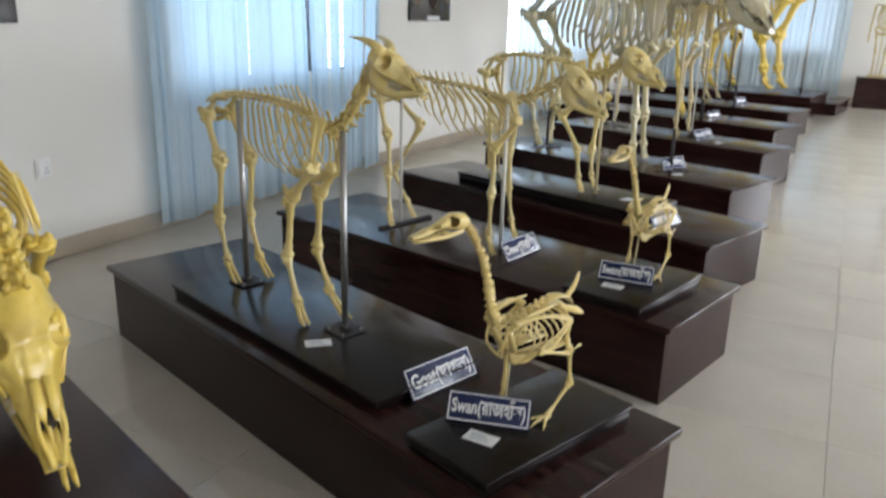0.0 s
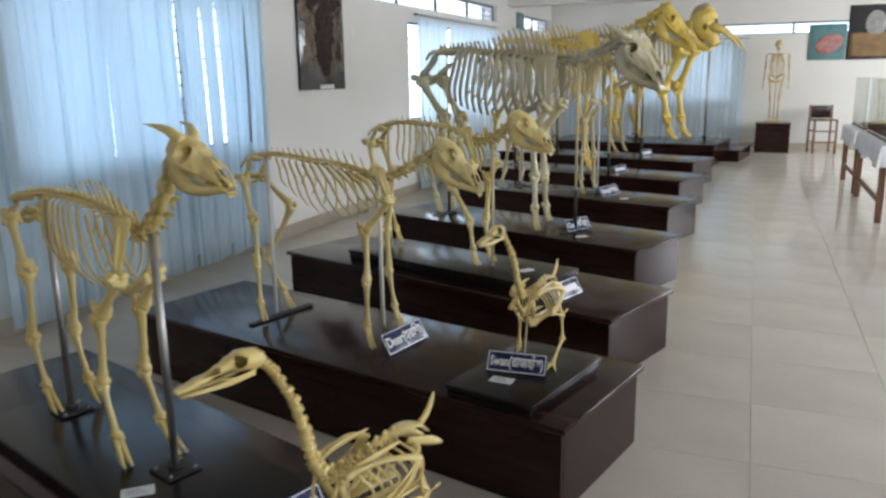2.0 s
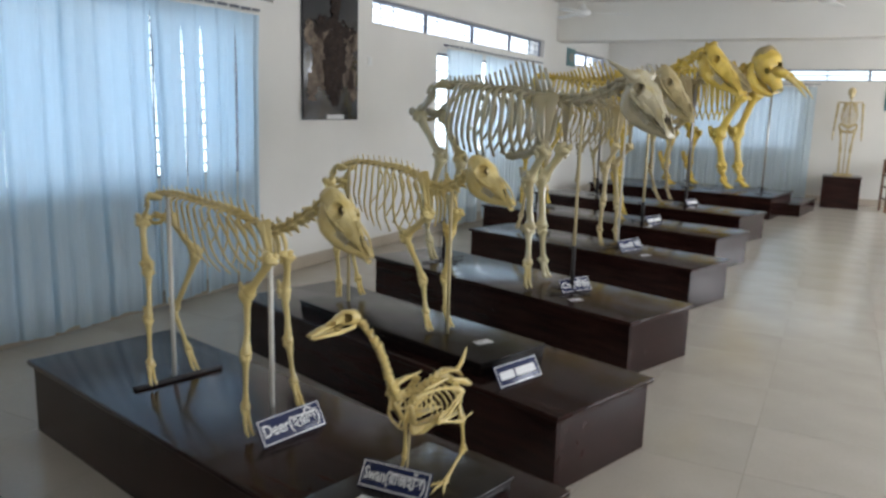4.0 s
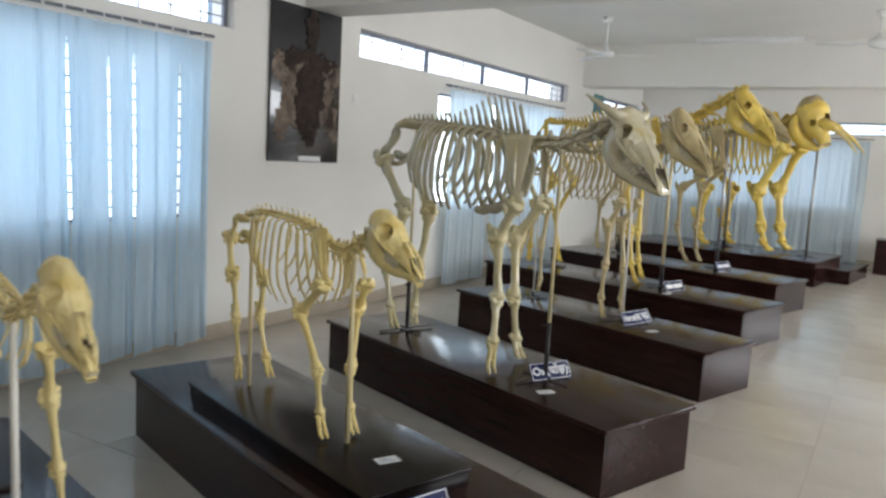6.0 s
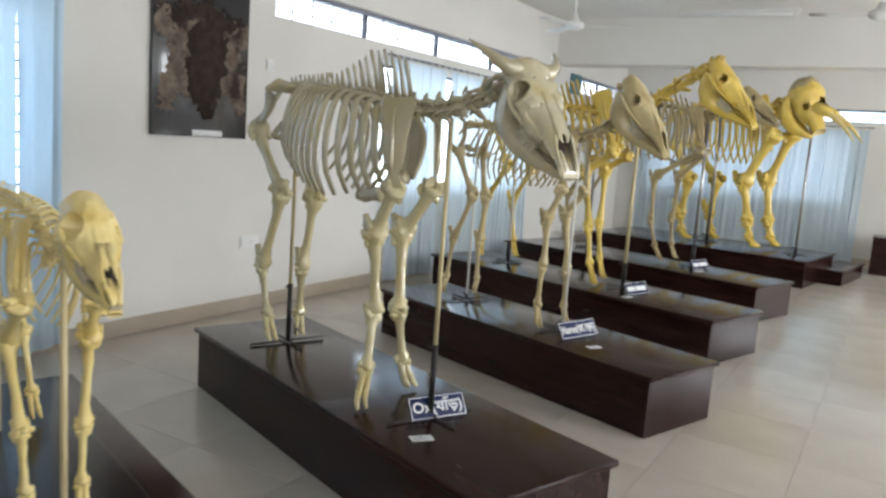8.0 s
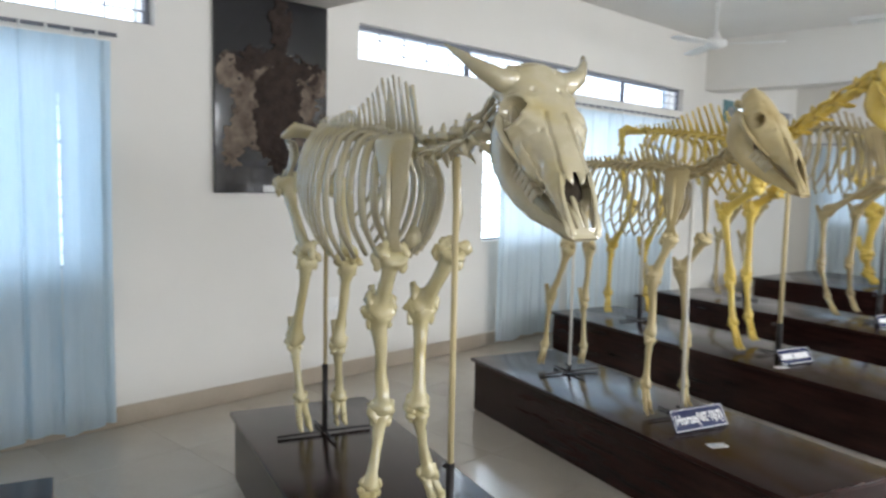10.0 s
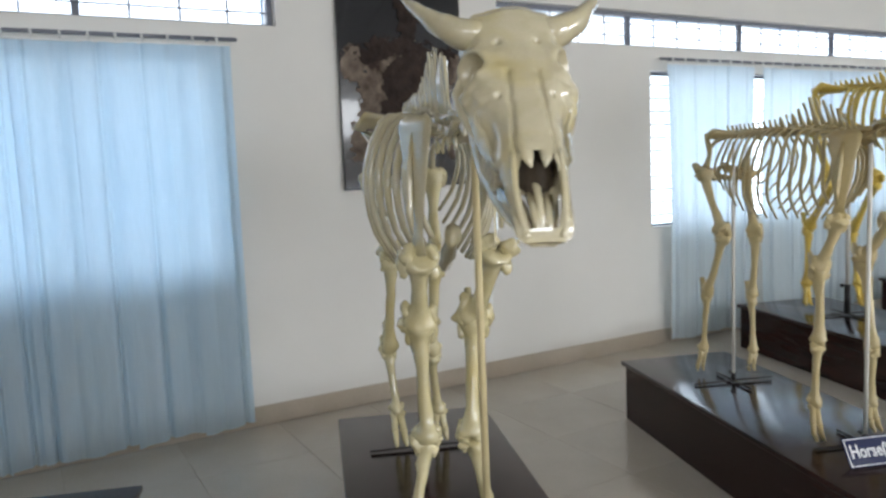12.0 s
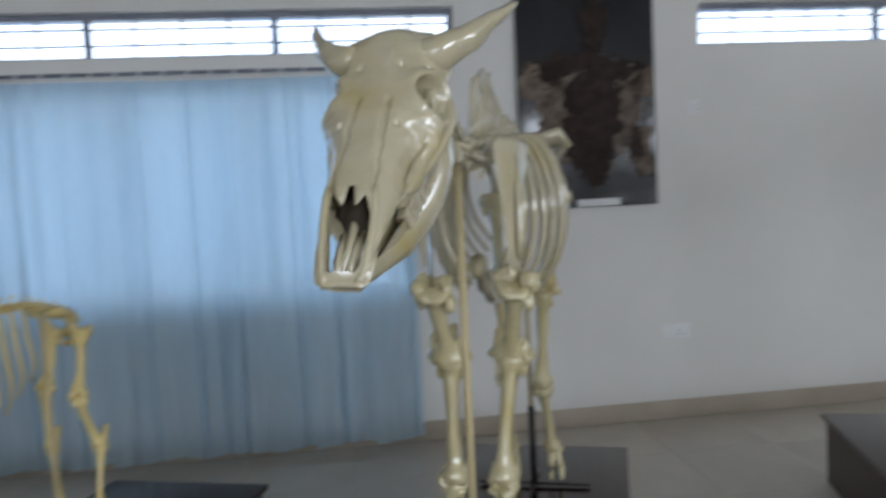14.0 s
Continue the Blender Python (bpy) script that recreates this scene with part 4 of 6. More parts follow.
def hide_board(y0, y1, z0, z1, seed):
    root = empty("mounted_hide", pose(WX + 0.004, y0, z0))
    w, h = y1 - y0, z1 - z0
    part("backing_board", box(0, 0.03, 0, w, 0, h, 0.004), M_HIDE_DARK, root, "glossy black backing board")
    pale = [lobe(0.52, 0.45, 0.40, 0.27), lobe(0.16, 0.27, 0.11, 0.15, 0.25), lobe(0.88, 0.28, 0.10, 0.14, -0.2), lobe(0.13, 0.60, 0.15, 0.08), lobe(0.9, 0.6, 0.13, 0.09)]
    dark = [lobe(0.53, 0.44, 0.24, 0.30, 0.1), lobe(0.5, 0.66, 0.46, 0.07), lobe(0.55, 0.85, 0.085, 0.24), lobe(0.56, 0.2, 0.1, 0.12)]
    part("hide", pelt(w, h, lambda a, b: max(f(a, b) for f in pale), 0.031, 0.012, seed), M_HIDE, root, "mottled cream and brown hide")
    part("fur", pelt(w, h, lambda a, b: max(f(a, b) for f in dark), 0.033, 0.030, seed + 5), M_FUR, root, "dark brown fur")
    part("label_strip", box(0.0305, 0.033, 0.40 * w, 0.72 * w, 0.006, 0.05, 0.001), M_PAPER, root)
    return tagged(root, "dark animal hide stretched on a black board on the wall", "mounted hide", "mounted hides")


hide_board(7.52, 8.397, 1.395, 2.688, 2)
hide_board(2.40, 3.277, 1.368, 2.66, 6)


def socket(y, z, w=0.145, h=0.085):
    root = empty("wall_socket", pose(WX + 0.001, y, z))
    part("plate", box(0, 0.01, 0, w, 0, h, 0.003), M_PLASTIC, root)
    part("switch", box(0.0102, 0.016, 0.012, 0.045, 0.018, h - 0.018, 0.002), M_PLASTIC, root)
    for dy, dz in ((0.095, 0.055), (0.08, 0.03), (0.11, 0.03)):
        part("pin_hole", rod((0.0095, dy * w / 0.145, dz), (0.0106, dy * w / 0.145, dz), 0.005, 8), M_INK, root)
    return tagged(root, "white plastic wall socket with a switch", "socket", "wall sockets")


socket(8.40, 0.52, 0.2, 0.1)
socket(3.28, 0.50, 0.10, 0.11)
socket(8.62, 1.95, 0.08, 0.09)

M_TEAL = surface("teal_print", (0.05, 0.14, 0.15), (0.12, 0.24, 0.25), 0.35, 5, 60, 0.03)
M_PINK = surface("pink_print", (0.30, 0.10, 0.09), (0.48, 0.26, 0.24), 0.4, 9, 60, 0.03)
M_OCHRE = surface("ochre_print", (0.16, 0.09, 0.03), (0.26, 0.16, 0.07), 0.4, 6, 60, 0.03)
M_GREY = surface("grey_print", (0.2, 0.2, 0.19), (0.36, 0.35, 0.33), 0.4, 9, 60, 0.03)


def poster(m, w, h, base, shapes, lab):
    """A framed print: x across, z up, faces -y."""
    root = empty("poster", m)
    part("print", box(0, w, -0.014, 0, 0, h, 0.003), base, root)
    for o, mat in shapes:
        part("picture", plate([(x * w, z * h) for x, z in o], 0.004, -0.0165), mat, root)
    return tagged(root, lab, "poster", "posters on the wall")


oval = lambda cx, cz, rx, rz, tilt=0.0: [(cx + rx * math.cos(a) - tilt * rz * math.sin(a), cz + rz * math.sin(a) + tilt * rx * math.cos(a)) for a in (2 * math.pi * i / 16 for i in range(16))]
poster(pose(1.10, NY - 0.003, 1.70), 0.64, 0.66, M_TEAL, [(oval(0.55, 0.45, 0.36, 0.24, 0.4), M_PINK)], "teal printed poster with a pink shape on the wall")
poster(pose(1.76, NY - 0.003, 1.70), 0.9, 0.98, M_HIDE_DARK, [([(0.04, 0.05), (0.96, 0.05), (0.96, 0.5), (0.04, 0.5)], M_OCHRE), (oval(0.5, 0.66, 0.2, 0.24), M_GREY)], "dark framed picture with a pale round shape")
poster(pose(WX + 0.003, 14.95, 2.33, 0, 0, 90) @ pose(0, 0, 0), 0.45, 0.3, M_TEAL, [(oval(0.5, 0.5, 0.3, 0.25), M_GREY)], "small teal poster high on the wall")


# ---- ceiling fans and lamp ----
def ceiling_fan(x, y, drop, turn):
    root = empty("ceiling_fan", pose(x, y, CZ, 0, 0, turn))
    part("canopy", tube(bmesh.new(), [(0, 0, -0.001), (0, 0, -0.03), (0, 0, -0.07)], [0.06, 0.055, 0.02], 16), M_PLASTIC, root)
    part("down_rod", rod((0, 0, -0.06), (0, 0, -drop), 0.012, 10), M_PLASTIC, root)
    part("motor", tube(bmesh.new(), [(0, 0, -drop + 0.06), (0, 0, -drop), (0, 0, -drop - 0.02), (0, 0, -drop - 0.07), (0, 0, -drop - 0.1)], [0.025, 0.05, 0.1, 0.105, 0.045], 20), M_PLASTIC, root)
    for i in range(3):
        a = radians(120 * i)
        c, s = math.cos(a), math.sin(a)
        b = tube(bmesh.new(), [(c * 0.09, s * 0.09, -drop - 0.05), (c * 0.2, s * 0.2, -drop - 0.055), (c * 0.45, s * 0.45, -drop - 0.06), (c * 0.62, s * 0.62, -drop - 0.06)], [0.02, 0.065, 0.075, 0.06], 8, 0.1, (-s, c, 0.1))
        part("blade", b, M_PLASTIC, root)
    return tagged(root, "white three-bladed ceiling fan hanging at rest", "ceiling fan", "ceiling fans")


ceiling_fan(-2.8, 12.2, 0.4, 20)
ceiling_fan(0.15, 12.5, 0.3, 75)
tl = empty("tube_lamp", pose(-1.45, 14.0, CZ))
part("housing", box(-0.7, 0.7, -0.03, 0.03, -0.045, -0.001, 0.006), M_PLASTIC, tl)
part("tube", rod((-0.66, 0, -0.062), (0.66, 0, -0.062), 0.016, 12), M_PLASTIC, tl)
for sx in (-1, 1):
    part("lamp_holder", box(sx * 0.66 - 0.02, sx * 0.66 + 0.02, -0.022, 0.022, -0.085, -0.044, 0.004), M_PLASTIC, tl)
tagged(tl, "unlit white tube lamp fixed to the ceiling", "lamp")


# ---- the animals ----
goat = quadruped("A", "goat_skeleton", M_BONE_GOAT, dict(
    r=0.0152, rn=0.024, v0=-0.03, n=20, spine=[(-0.66, 0.80), (-0.5, 0.815), (-0.3, 0.815), (-0.12, 0.80), (0.07, 0.745)],
    blades=[0.012, 0.016, 0.018, 0.03, 0.055, 0.06, 0.04], lean=0.8,
    neck=[(0.07, 0.75), (0.14, 0.785), (0.21, 0.86), (0.295, 0.98)], tail=[(-0.66, 0.795), (-0.74, 0.79), (-0.80, 0.76)],
    ribs_at=(0.42, 0.95), nr=11, rib_ends=[(-0.40, 0.625), (-0.24, 0.585), (-0.1, 0.575), (0.03, 0.59), (0.06, 0.63)], wide=0.085, rr=0.0065, tuck=0.5,
    sternum=[(-0.2, 0.575), (-0.05, 0.565), (0.07, 0.62)],
    pelvis=[(-0.63, 0.80), (-0.70, 0.735), (-0.80, 0.73)], pw=(0.055, 0.05),
    fn=[(0.07, 0.80, -0.055), (0.05, 0.635, -0.075), (-0.085, 0.50, -0.075), (-0.12, 0.275, -0.075), (-0.05, 0.115, -0.08), (0.0, 0.045, -0.085)],
    ff=[(0.05, 0.79, 0.055), (-0.01, 0.61, 0.07), (-0.12, 0.49, 0.07), (-0.14, 0.27, 0.07), (-0.06, 0.12, 0.07), (0.05, 0.045, 0.065)],
    hn=[(-0.70, 0.735, -0.055), (-0.585, 0.555, -0.07), (-0.64, 0.30, -0.06), (-0.605, 0.125, -0.05), (-0.55, 0.045, -0.045)],
    hf=[(-0.70, 0.735, 0.055), (-0.60, 0.555, 0.075), (-0.65, 0.29, 0.085), (-0.59, 0.115, 0.09), (-0.525, 0.045, 0.095)],
    head=((0.305, 1.045), (0.535, 0.93)), lift=4, skull="goat", skull_w=1.05,
    horns=[([(0.20, s * 0.07, -0.03), (0.07, s * 0.11, 0.01), (-0.09, s * 0.16, 0.0), (-0.28, s * 0.20, -0.05)], 0.075) for s in (-1, 1)]))
tagged(goat, "cream-yellow mounted goat skeleton with short horns on a platform", "skeleton", "animal skeletons")

deer = quadruped("B", "deer_skeleton", M_BONE_DEER, dict(
    r=0.0142, rn=0.022, v0=0.01, n=20, spine=[(-0.64, 0.80), (-0.48, 0.815), (-0.28, 0.80), (-0.06, 0.785), (0.17, 0.745)],
    blades=[0.012, 0.018, 0.022, 0.035, 0.05, 0.05, 0.02], lean=0.6,
    neck=[(0.18, 0.745), (0.27, 0.77), (0.36, 0.815), (0.475, 0.875)], tail=[(-0.64, 0.80), (-0.70, 0.785), (-0.755, 0.735)],
    ribs_at=(0.38, 0.92), nr=11, rib_ends=[(-0.38, 0.67), (-0.2, 0.575), (-0.02, 0.56), (0.12, 0.60), (0.17, 0.65)], wide=0.085, rr=0.0065,
    pelvis=[(-0.61, 0.795), (-0.66, 0.70), (-0.75, 0.70)], pw=(0.06, 0.055),
    fn=[(0.2, 0.79, -0.06), (0.27, 0.675, -0.08), (0.145, 0.525, -0.10), (0.165, 0.30, -0.12), (0.165, 0.10, -0.125), (0.20, 0.012, -0.135)],
    ff=[(0.12, 0.78, 0.06), (0.13, 0.64, 0.09), (0.085, 0.49, 0.11), (0.08, 0.28, 0.13), (0.105, 0.115, 0.14), (0.13, 0.012, 0.155)],
    hn=[(-0.66, 0.70, -0.06), (-0.575, 0.50, -0.09), (-0.55, 0.285, -0.11), (-0.53, 0.09, -0.12), (-0.505, 0.012, -0.125)],
    hf=[(-0.66, 0.70, 0.06), (-0.51, 0.55, 0.10), (-0.72, 0.255, 0.10), (-0.60, 0.09, 0.10), (-0.55, 0.012, 0.10)],
    head=((0.495, 0.945), (0.69, 0.725)), lift=7, skull="goat", skull_w=0.85))
tagged(deer, "pale yellow mounted deer skeleton without antlers on a platform", "skeleton", "animal skeletons")

sheep = quadruped("C", "sheep_skeleton", M_BONE_GOAT, dict(
    r=0.0168, rn=0.028, v0=-0.03, n=20, spine=[(-0.58, 0.855), (-0.44, 0.885), (-0.22, 0.885), (0.0, 0.865), (0.19, 0.80)],
    blades=[0.015, 0.02, 0.025, 0.03, 0.035, 0.03, 0.015], lean=0.4,
    neck=[(0.20, 0.80), (0.27, 0.80), (0.35, 0.835), (0.44, 0.895)], tail=[(-0.58, 0.85), (-0.66, 0.835), (-0.705, 0.79)],
    ribs_at=(0.40, 0.98), nr=11, rib_ends=[(-0.38, 0.66), (-0.24, 0.57), (-0.08, 0.545), (0.12, 0.58), (0.23, 0.65)], wide=0.10, rr=0.008,
    pelvis=[(-0.56, 0.85), (-0.63, 0.765), (-0.71, 0.765)], pw=(0.06, 0.055),
    fn=[(0.16, 0.88, -0.06), (0.24, 0.685, -0.085), (0.06, 0.545, -0.08), (0.20, 0.335, -0.075), (0.22, 0.165, -0.07), (0.25, 0.08, -0.068)],
    ff=[(0.20, 0.87, 0.065), (0.27, 0.68, 0.085), (0.215, 0.575, 0.085), (0.20, 0.32, 0.075), (0.225, 0.16, 0.065), (0.27, 0.08, 0.06)],
    hn=[(-0.63, 0.765, -0.055), (-0.585, 0.585, -0.06), (-0.575, 0.38, -0.045), (-0.57, 0.165, -0.03), (-0.59, 0.08, -0.022)],
    hf=[(-0.63, 0.765, 0.055), (-0.56, 0.56, 0.08), (-0.63, 0.37, 0.10), (-0.575, 0.165, 0.115), (-0.55, 0.08, 0.125)],
    head=((0.475, 1.0), (0.715, 0.765)), lift=8, skull="goat", skull_w=0.98))
tagged(sheep, "yellowish mounted sheep skeleton with a hornless lowered head", "skeleton", "animal skeletons")

ox = quadruped("D", "ox_skeleton", M_BONE_OX, dict(
    leg_mat=M_BONE_OXLEG, r=0.0285, rn=0.044, v0=-0.01, n=22, spine=[(-0.80, 1.375), (-0.55, 1.37), (-0.30, 1.34), (0.0, 1.32), (0.28, 1.26)],
    blades=[0.03, 0.035, 0.04, 0.05, 0.07, 0.11, 0.17, 0.19, 0.17], lean=0.4,
    neck=[(0.29, 1.27), (0.46, 1.265), (0.64, 1.285), (0.88, 1.375)], tail=[(-0.80, 1.37), (-0.92, 1.36), (-0.98, 1.30)],
    ribs_at=(0.34, 0.97), nr=13, rib_ends=[(-0.62, 1.0), (-0.42, 0.90), (-0.2, 0.87), (0.05, 0.90), (0.24, 0.98)], wide=0.175, rr=0.0195, tuck=0.6,
    sternum=[(-0.1, 0.87), (0.1, 0.90), (0.26, 0.99)],
    pelvis=[(-0.68, 1.36), (-0.92, 1.17), (-1.08, 1.17)], pw=(0.17, 0.12),
    fn=[(0.32, 1.31, -0.105), (0.335, 0.945, -0.11), (0.20, 0.735, -0.10), (0.225, 0.39, -0.095), (0.28, 0.15, -0.155), (0.335, 0.012, -0.215)],
    ff=[(0.32, 1.31, 0.105), (0.335, 0.955, 0.105), (0.175, 0.735, 0.065), (0.225, 0.39, 0.035), (0.21, 0.14, 0.09), (0.205, 0.012, 0.145)],
    hn=[(-0.92, 1.15, -0.13), (-0.70, 0.82, -0.085), (-0.86, 0.41, -0.105), (-0.81, 0.14, -0.085), (-0.765, 0.012, -0.075)],
    hf=[(-0.92, 1.15, 0.13), (-0.66, 0.80, 0.085), (-0.72, 0.41, 0.06), (-0.78, 0.14, 0.09), (-0.79, 0.012, 0.10)],
    head=((0.966, 1.455), (1.268, 1.094)), lift=0, head_yaw=-5, head_v=-0.005, skull="ox", skull_w=1.17,
    horns=[([(0.10, s * 0.11, -0.06), (0.05, s * 0.23, -0.055), (-0.07, s * 0.33, -0.07), (-0.22, s * 0.41, -0.11)], 0.078) for s in (-1, 1)]))
tagged(ox, "ivory glossy mounted ox skeleton with short curved horns", "skeleton", "animal skeletons")

horse = quadruped("E", "horse_skeleton", M_BONE_HORSE, dict(
    r=0.0215, rn=0.036, v0=0.02, n=24, spine=[(-0.66, 1.275), (-0.45, 1.27), (-0.2, 1.265), (0.06, 1.255), (0.26, 1.215)],
    blades=[0.03, 0.035, 0.035, 0.04, 0.06, 0.13, 0.08, 0.03], lean=0.5,
    neck=[(0.27, 1.215), (0.42, 1.255), (0.56, 1.33), (0.68, 1.44)], tail=[(-0.66, 1.27), (-0.78, 1.25), (-0.85, 1.20)],
    ribs_at=(0.26, 0.96), nr=15, rib_ends=[(-0.62, 1.04), (-0.42, 0.92), (-0.2, 0.885), (0.02, 0.90), (0.2, 0.99)], wide=0.15, rr=0.0095,
    pelvis=[(-0.62, 1.275), (-0.70, 1.10), (-0.86, 1.12)], pw=(0.14, 0.11),
    fn=[(0.30, 1.25, -0.10), (0.305, 0.92, -0.13), (0.21, 0.715, -0.14), (0.215, 0.405, -0.145), (0.20, 0.15, -0.145), (0.235, 0.014, -0.15)],
    ff=[(0.28, 1.24, 0.10), (0.275, 0.91, 0.13), (0.125, 0.73, 0.13), (0.185, 0.35, 0.13), (0.185, 0.12, 0.13), (0.21, 0.014, 0.135)],
    hn=[(-0.70, 1.10, -0.12), (-0.50, 0.79, -0.13), (-0.71, 0.46, -0.10), (-0.78, 0.14, -0.08), (-0.84, 0.014, -0.07)],
    hf=[(-0.70, 1.10, 0.12), (-0.68, 0.76, 0.16), (-0.73, 0.42, 0.17), (-0.72, 0.12, 0.175), (-0.755, 0.014, 0.18)],
    head=((0.66, 1.615), (0.96, 1.155)), lift=5, skull="horse", skull_w=0.95))
tagged(horse, "tan-brown mounted horse skeleton with a lowered head", "skeleton", "animal skeletons")

camel = quadruped("F", "large_yellow_skeleton", M_BONE_YELLOW, dict(
    r=0.029, rn=0.05, v0=0.0, n=22, spine=[(-0.98, 1.60), (-0.7, 1.58), (-0.4, 1.55), (-0.05, 1.50), (0.28, 1.40)],
    blades=[0.03, 0.04, 0.05, 0.09, 0.16, 0.22, 0.16, 0.05], lean=0.5,
    neck=[(0.30, 1.41), (0.55, 1.54), (0.82, 1.70), (1.11, 1.85)], tail=[(-0.98, 1.60), (-1.12, 1.58), (-1.2, 1.48)],
    ribs_at=(0.30, 0.96), nr=13, rib_ends=[(-0.75, 1.32), (-0.5, 1.2), (-0.2, 1.12), (0.1, 1.10), (0.28, 1.2)], wide=0.2, rr=0.016,
    sternum=[(0.0, 1.08), (0.2, 1.10), (0.36, 1.22)],
    pelvis=[(-0.95, 1.60), (-1.02, 1.34), (-1.22, 1.36)], pw=(0.19, 0.14),
    fn=[(0.18, 1.66, -0.14), (0.40, 1.17, -0.17), (0.12, 0.98, -0.17), (0.21, 0.50, -0.17), (0.26, 0.19, -0.17), (0.33, 0.02, -0.175)],
    ff=[(0.16, 1.66, 0.14), (0.30, 1.14, 0.17), (0.07, 1.0, 0.17), (0.07, 0.49, 0.17), (0.11, 0.18, 0.175), (0.16, 0.02, 0.18)],
    hn=[(-1.02, 1.34, -0.15), (-0.80, 0.96, -0.17), (-1.1, 0.62, -0.12), (-1.17, 0.18, -0.07), (-1.2, 0.02, -0.04)],
    hf=[(-1.02, 1.34, 0.15), (-0.82, 0.95, 0.2), (-1.1, 0.58, 0.25), (-1.06, 0.17, 0.28), (-1.03, 0.02, 0.3)],
    head=((1.155, 1.93), (1.53, 1.43)), lift=4, skull="horse", skull_w=1.15))
tagged(camel, "bright yellow varnished skeleton of a tall hoofed animal", "skeleton", "animal skeletons")

tall = quadruped("G", "tall_tan_skeleton", M_BONE_TAN, dict(
    r=0.027, rn=0.045, v0=0.1, n=22, spine=[(-0.95, 1.66), (-0.6, 1.70), (-0.2, 1.70), (0.2, 1.68), (0.52, 1.58)],
    blades=[0.03, 0.04, 0.05, 0.08, 0.12, 0.14, 0.1, 0.04], lean=0.5,
    neck=[(0.54, 1.58), (0.68, 1.62), (0.82, 1.70), (0.97, 1.83)], tail=[(-0.95, 1.66), (-1.08, 1.62), (-1.16, 1.5)],
    ribs_at=(0.30, 0.96), nr=13, rib_ends=[(-0.7, 1.35), (-0.4, 1.2), (-0.1, 1.12), (0.25, 1.10), (0.48, 1.2)], wide=0.2, rr=0.015,
    sternum=[(0.2, 1.08), (0.4, 1.10), (0.56, 1.22)],
    pelvis=[(-0.9, 1.66), (-0.98, 1.4), (-1.18, 1.42)], pw=(0.18, 0.14),
    fn=[(0.5, 1.68, -0.14), (0.66, 1.25, -0.17), (0.12, 0.93, -0.15), (0.12, 0.45, -0.14), (0.2, 0.17, -0.12), (0.28, 0.02, -0.1)],
    ff=[(0.45, 1.66, 0.14), (0.52, 1.22, 0.17), (0.2, 0.95, 0.2), (0.16, 0.45, 0.22), (0.18, 0.17, 0.24), (0.24, 0.02, 0.26)],
    hn=[(-0.98, 1.4, -0.15), (-0.75, 1.0, -0.17), (-1.05, 0.62, -0.14), (-1.08, 0.18, -0.12), (-1.05, 0.02, -0.1)],
    hf=[(-0.98, 1.4, 0.15), (-0.77, 1.0, 0.2), (-1.05, 0.58, 0.22), (-1.0, 0.17, 0.24), (-0.95, 0.02, 0.25)],
    head=((0.98, 1.92), (1.36, 1.54)), lift=4, skull="horse", skull_w=0.9))
tagged(tall, "brownish mounted skeleton of a large hoofed animal", "skeleton", "animal skeletons")


# ---- young elephant ----
PLAT["J"] = (-1.637, 15.16, -17.0, 3.0, 1.2, TOP)
elephant = quadruped("J", "elephant_skeleton", M_BONE_YELLOW, dict(
    r=0.042, rn=0.075, v0=0.0, n=18, spine=[(-0.85, 1.70), (-0.5, 1.86), (-0.1, 1.92), (0.3, 1.88), (0.62, 1.78)],
    blades=[0.05, 0.07, 0.09, 0.12, 0.14, 0.10], lean=0.6,
    neck=[(0.62, 1.80), (0.72, 1.86), (0.82, 1.93), (0.92, 2.03)], tail=[(-0.85, 1.70), (-1.0, 1.6), (-1.05, 1.4)],
    ribs_at=(0.25, 0.95), nr=14, rib_ends=[(-0.5, 1.35), (-0.2, 1.2), (0.1, 1.12), (0.4, 1.15), (0.6, 1.3)], wide=0.3, rr=0.017,
    pelvis=[(-0.55, 1.78), (-0.62, 1.4), (-0.85, 1.35)], pw=(0.36, 0.22),
    leg_r=0.056, blade_flat=0.1,
    fn=[(0.50, 2.0, -0.24), (0.80, 1.55, -0.27), (0.46, 0.88, -0.26), (0.58, 0.36, -0.25), (0.63, 0.15, -0.24), (0.72, 0.05, -0.23)],
    ff=[(0.50, 2.0, 0.24), (0.79, 1.57, 0.26), (0.53, 0.90, 0.27), (0.62, 0.36, 0.26), (0.68, 0.15, 0.26), (0.77, 0.05, 0.26)],
    hn=[(-0.62, 1.38, -0.25), (-0.35, 0.86, -0.26), (-0.42, 0.36, -0.25), (-0.38, 0.13, -0.24), (-0.28, 0.03, -0.24)],
    hf=[(-0.62, 1.38, 0.25), (-0.2, 0.86, 0.26), (-0.26, 0.36, 0.26), (-0.2, 0.13, 0.26), (-0.12, 0.03, 0.26)],
    head=((1.05, 2.05), (1.45, 1.5)), skull=None))
bm = loft_skull([(0, 0.10, 0.05, -0.22, 0.9), (0.08, 0.21, 0.13, -0.26, 0.9), (0.2, 0.25, 0.15, -0.27, 0.9), (0.32, 0.23, 0.10, -0.27, 0.85), (0.42, 0.17, 0.03, -0.26, 0.85), (0.55, 0.14, -0.02, -0.2, 0.85), (0.68, 0.13, -0.06, -0.2, 0.9)], 30, 30,
                [lambda c: (c.x - 0.36) ** 2 + (c.z + 0.06) ** 2 < 0.003 and abs(c.y) > 0.1, lambda c: 0.30 < c.x < 0.42 and c.z > 0.0 and abs(c.y) < 0.1])
